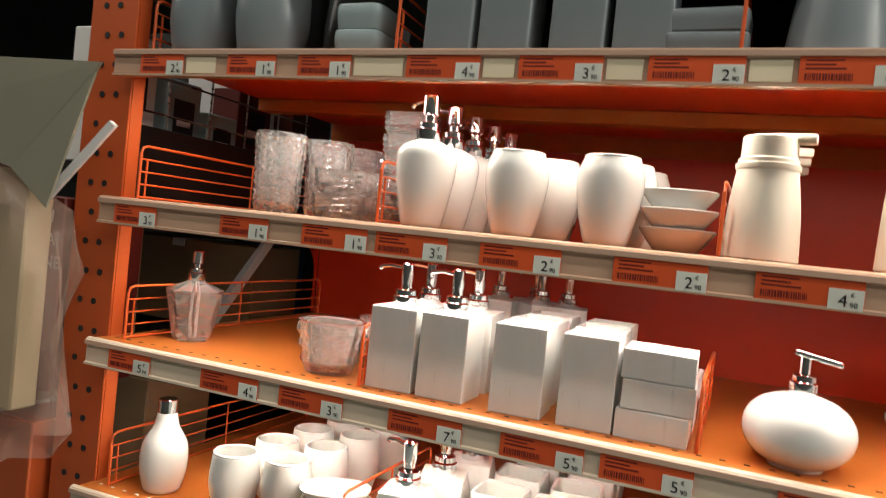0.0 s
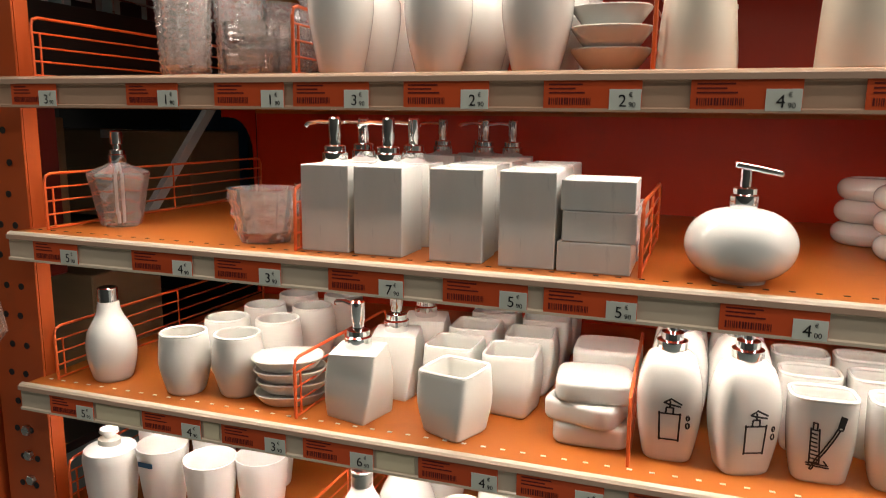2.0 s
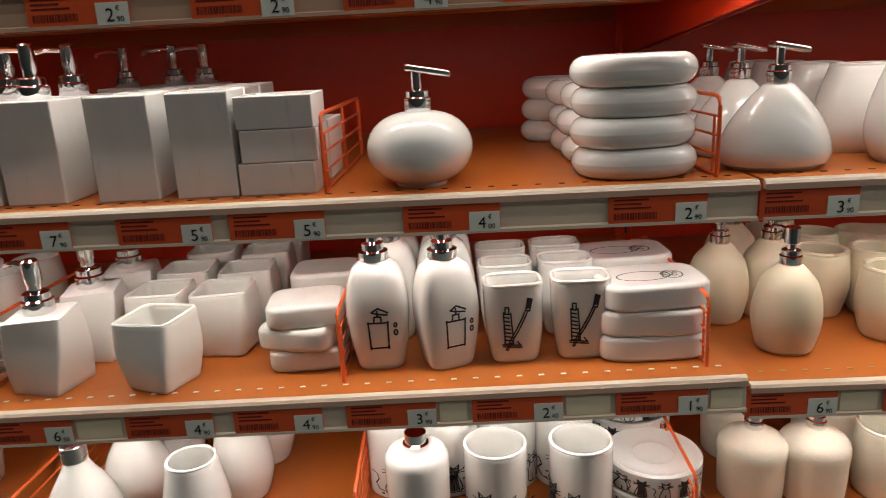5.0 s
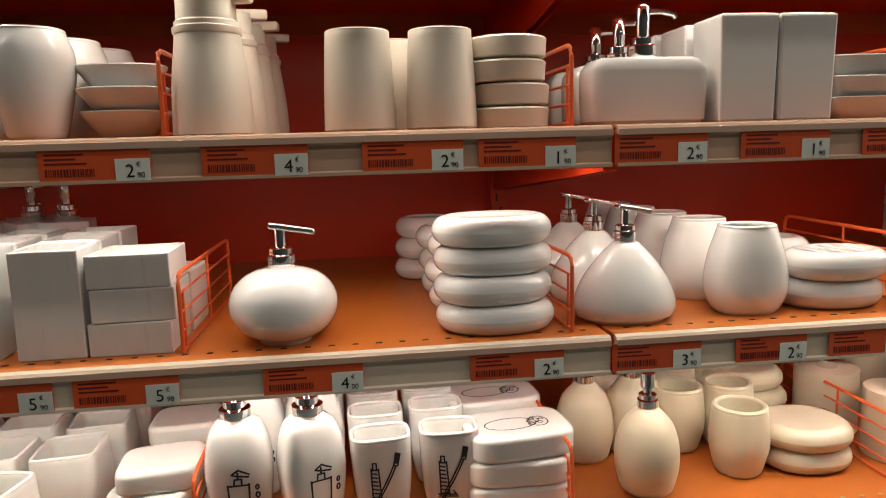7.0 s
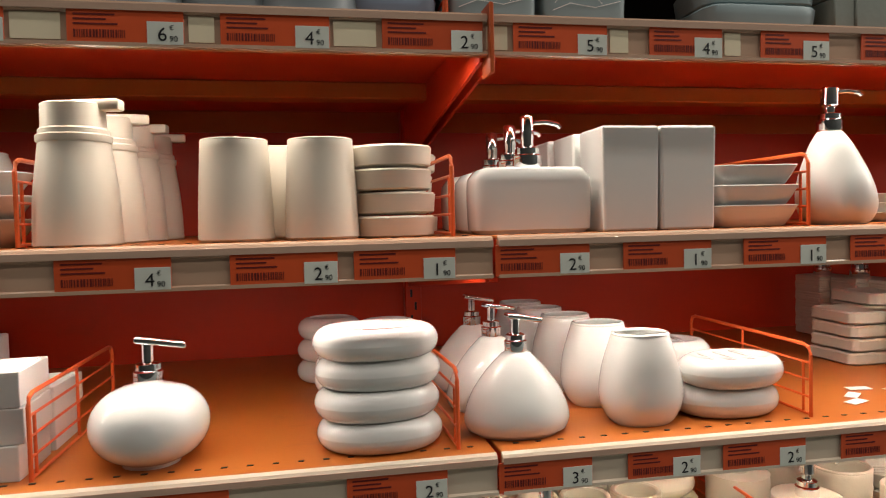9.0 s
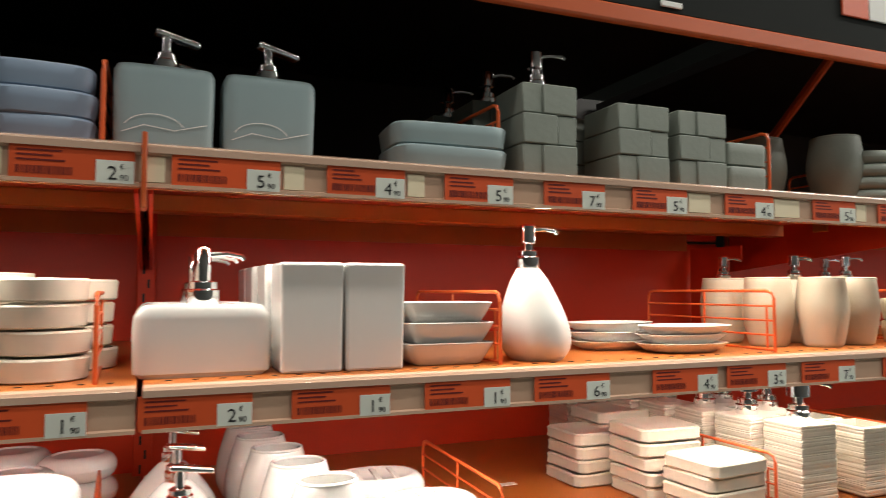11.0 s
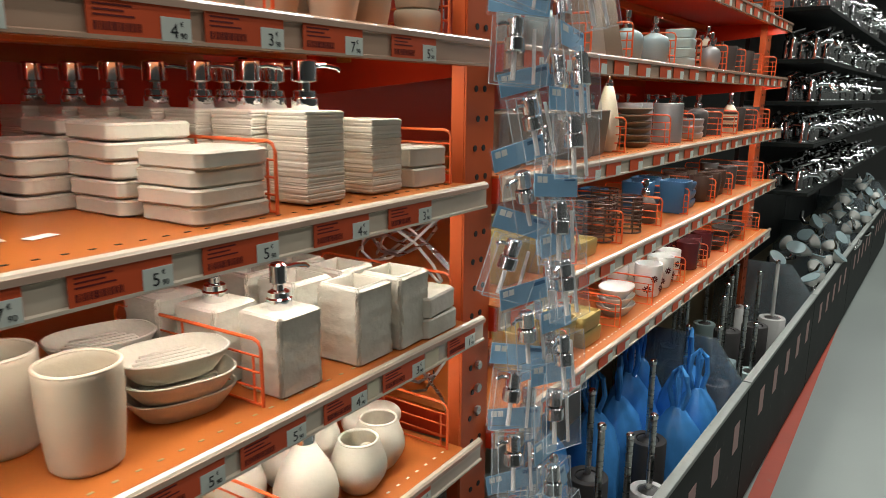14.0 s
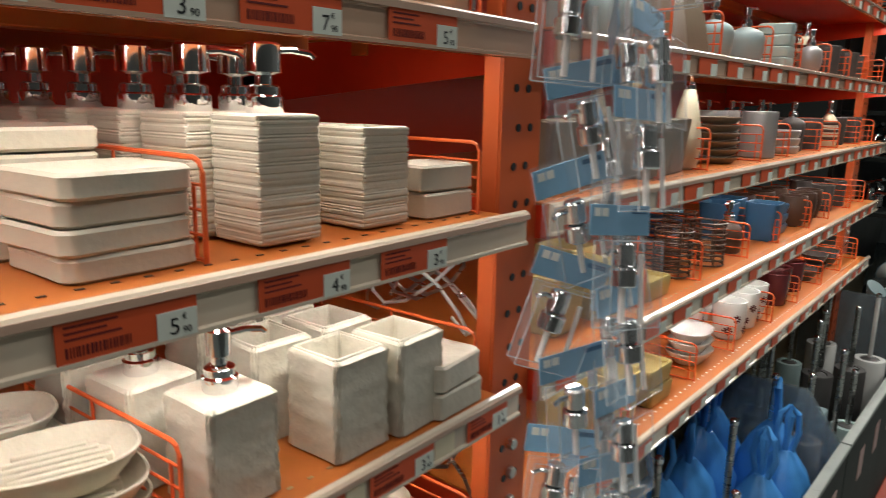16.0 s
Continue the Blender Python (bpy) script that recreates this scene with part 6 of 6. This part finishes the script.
# ---- the neighbouring bay at the start ----
flap = thing("cardboard_panel", "grey green cardboard panel leaning beside the rack", "cardboard")
bm_f = bmesh.new()
fl = [(-0.96, -0.12, 1.735), (-0.565, -0.05, 1.735), (-0.575, -0.05, 1.72), (-0.645, -0.06, 1.50), (-0.72, -0.07, 1.56), (-0.96, -0.12, 1.62)]
fa = [bm_f.verts.new(p) for p in fl]
fb = [bm_f.verts.new((x, y + 0.004, z)) for x, y, z in fl]
bm_f.faces.new(fa)
bm_f.faces.new(fb[::-1])
for i in range(6):
    bm_f.faces.new((fa[i], fb[i], fb[(i + 1) % 6], fa[(i + 1) % 6]))
part("sheet", bm_f, OLIVE_CARD, flap, smooth=False)
wood = thing("wrapped_board", "tan board wrapped in crumpled pinkish plastic film", "wrapped board")
part("board", box(-0.95, -0.70, -0.05, 0.0, 1.16, 1.56, 0.004, 1), TAN_CARD, wood)
crum = lambda a, t: 1 + 0.10 * math.sin(4 * a + 6 * t) + 0.07 * math.sin(9 * a + 13 * t)
part("plastic_wrap", loft([(0, 0), (0.16, 0.0), (0.20, 0.05), (0.18, 0.18), (0.195, 0.30), (0.16, 0.40), (0.05, 0.46), (0, 0.47)], 56, 3, 1.0, 0.35, wave=crum), PINK_FILM, wood, "crumpled pinkish plastic film", m=pose(-0.79, -0.06, 1.10))
strap_ob = thing("packing_strap", "white plastic packing strap", "strap")
part("strap_band", tube([(-0.665, -0.045, 1.515), (-0.56, -0.02, 1.645)], 0.0085, 4), STRAP, strap_ob)
red_box = thing("printed_box", "dark red printed carton with white lettering", "carton")
part("carton", box(-0.90, -0.70, 0.02, 0.20, 1.18, 1.52, 0.003, 1), RED_BOX, red_box)
letters("ZIONE", 0.03, PAPER, red_box, pose(-0.79, 0.0185, 1.395, 90))
letters("A", 0.03, PAPER, red_box, pose(-0.735, 0.0185, 1.435, 90))
letters("TRI", 0.03, PAPER, red_box, pose(-0.765, 0.0185, 1.475, 90))
low_box = thing("tall_carton", "orange and white tall carton", "carton")
part("carton", box(-0.80, -0.705, 0.0, 0.15, 0.55, 1.13, 0.003, 1), ORANGE, low_box)
part("white_edge", box(-0.825, -0.803, 0.0, 0.15, 0.55, 1.13, 0.002, 1), STRAP, low_box, "white board edge")
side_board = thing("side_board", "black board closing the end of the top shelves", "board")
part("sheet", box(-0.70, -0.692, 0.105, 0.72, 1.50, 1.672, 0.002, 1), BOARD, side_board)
mesh = thing("wire_grid", "dark steel wire grid at the rack's end", "wire grid")
for k in range(6):
    part("grid_wire", tube([(-0.696, 0.11 + 0.12 * k, 1.672), (-0.696, 0.11 + 0.12 * k, 1.93)], 0.0025), STEEL, mesh)
for k in range(4):
    part("grid_wire", tube([(-0.696, 0.105, 1.70 + 0.07 * k), (-0.696, 0.72, 1.70 + 0.07 * k)], 0.0025), STEEL, mesh)
for (x, y, z, w, h, m_, words) in ((-0.90, 0.66, 1.592, 0.13, 0.30, PAPER, "tall white printed carton behind the wire grid"), (-0.84, 0.90, 1.592, 0.07, 0.28, RED_BOX, "dark red carton behind the wire grid"), (-1.0, 1.12, 1.592, 0.24, 0.22, TEAL, "pale teal carton behind the wire grid"), (-1.05, 0.30, 1.62, 0.10, 0.15, PAPER, "white printed carton behind the wire grid"), (-1.1, 0.55, 1.60, 0.16, 0.10, BOARD, "black carton behind the wire grid"), (-1.05, 0.78, 1.60, 0.2, 0.12, TEAL, "teal carton behind the wire grid"), (-1.0, 0.72, 1.22, 0.5, 0.22, CARTON, "brown cardboard carton in the next bay"), (-1.05, 0.3, 1.22, 0.3, 0.25, CARTON, "brown cardboard carton in the next bay"), (-1.0, 1.05, 1.1, 0.1, 0.42, BLUE, "dark blue carton in the next bay"), (-1.0, 0.4, 0.85, 0.5, 0.3, CARTON, "brown cardboard carton in the next bay")):
    c_ob = thing("carton", words, "carton", "cartons in the next bay")
    part("carton_body", box(x - w / 2, x + w / 2, y - 0.1, y + 0.1, z, z + h, 0.003, 1), m_, c_ob)
    part("tape", box(x - 0.02, x + 0.02, y - 0.102, y + 0.102, z + h - 0.02, z + h + 0.001), STRAP, c_ob, "clear packing tape")
for (x, y, w, d, h, m_, words) in ((-0.80, 0.19, 0.09, 0.13, 0.26, PAPER, "white printed carton close behind the wire grid"), (-0.79, 0.33, 0.08, 0.10, 0.20, PALE_BLUE, "pale blue printed carton close behind the wire grid"), (-0.78, 0.45, 0.07, 0.10, 0.15, TEAL, "teal carton lid close behind the wire grid"), (-0.80, 0.58, 0.08, 0.13, 0.23, RED_BOX, "dark red carton close behind the wire grid")):
    c_ob = thing("carton", words, "carton", "cartons in the next bay")
    part("carton_body", box(x - w / 2, x + w / 2, y - d / 2, y + d / 2, 1.59, 1.59 + h, 0.003, 1), m_, c_ob)
    part("printed_panel", box(x + w / 2 - 0.001, x + w / 2 + 0.0006, y - d * 0.3, y + d * 0.3, 1.59 + h * 0.45, 1.59 + h * 0.8), INK, c_ob, "dark printed panel")
    part("printed_panel", box(x + w / 2, x + w / 2 + 0.0012, y - d * 0.2, y + d * 0.2, 1.59 + h * 0.52, 1.59 + h * 0.6), PAPER, c_ob, "white printed bar")
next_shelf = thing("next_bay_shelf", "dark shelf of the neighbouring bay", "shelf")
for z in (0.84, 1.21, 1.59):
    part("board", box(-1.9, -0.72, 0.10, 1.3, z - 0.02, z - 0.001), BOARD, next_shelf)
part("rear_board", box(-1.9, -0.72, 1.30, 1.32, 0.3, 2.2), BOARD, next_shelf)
diag = thing("packing_strap", "white diagonal plastic strap behind the shelf end", "strap")
part("strap_band", tube([(-0.705, 0.37, 1.215), (-0.705, 0.65, 1.50)], 0.014, 4), STRAP, diag)
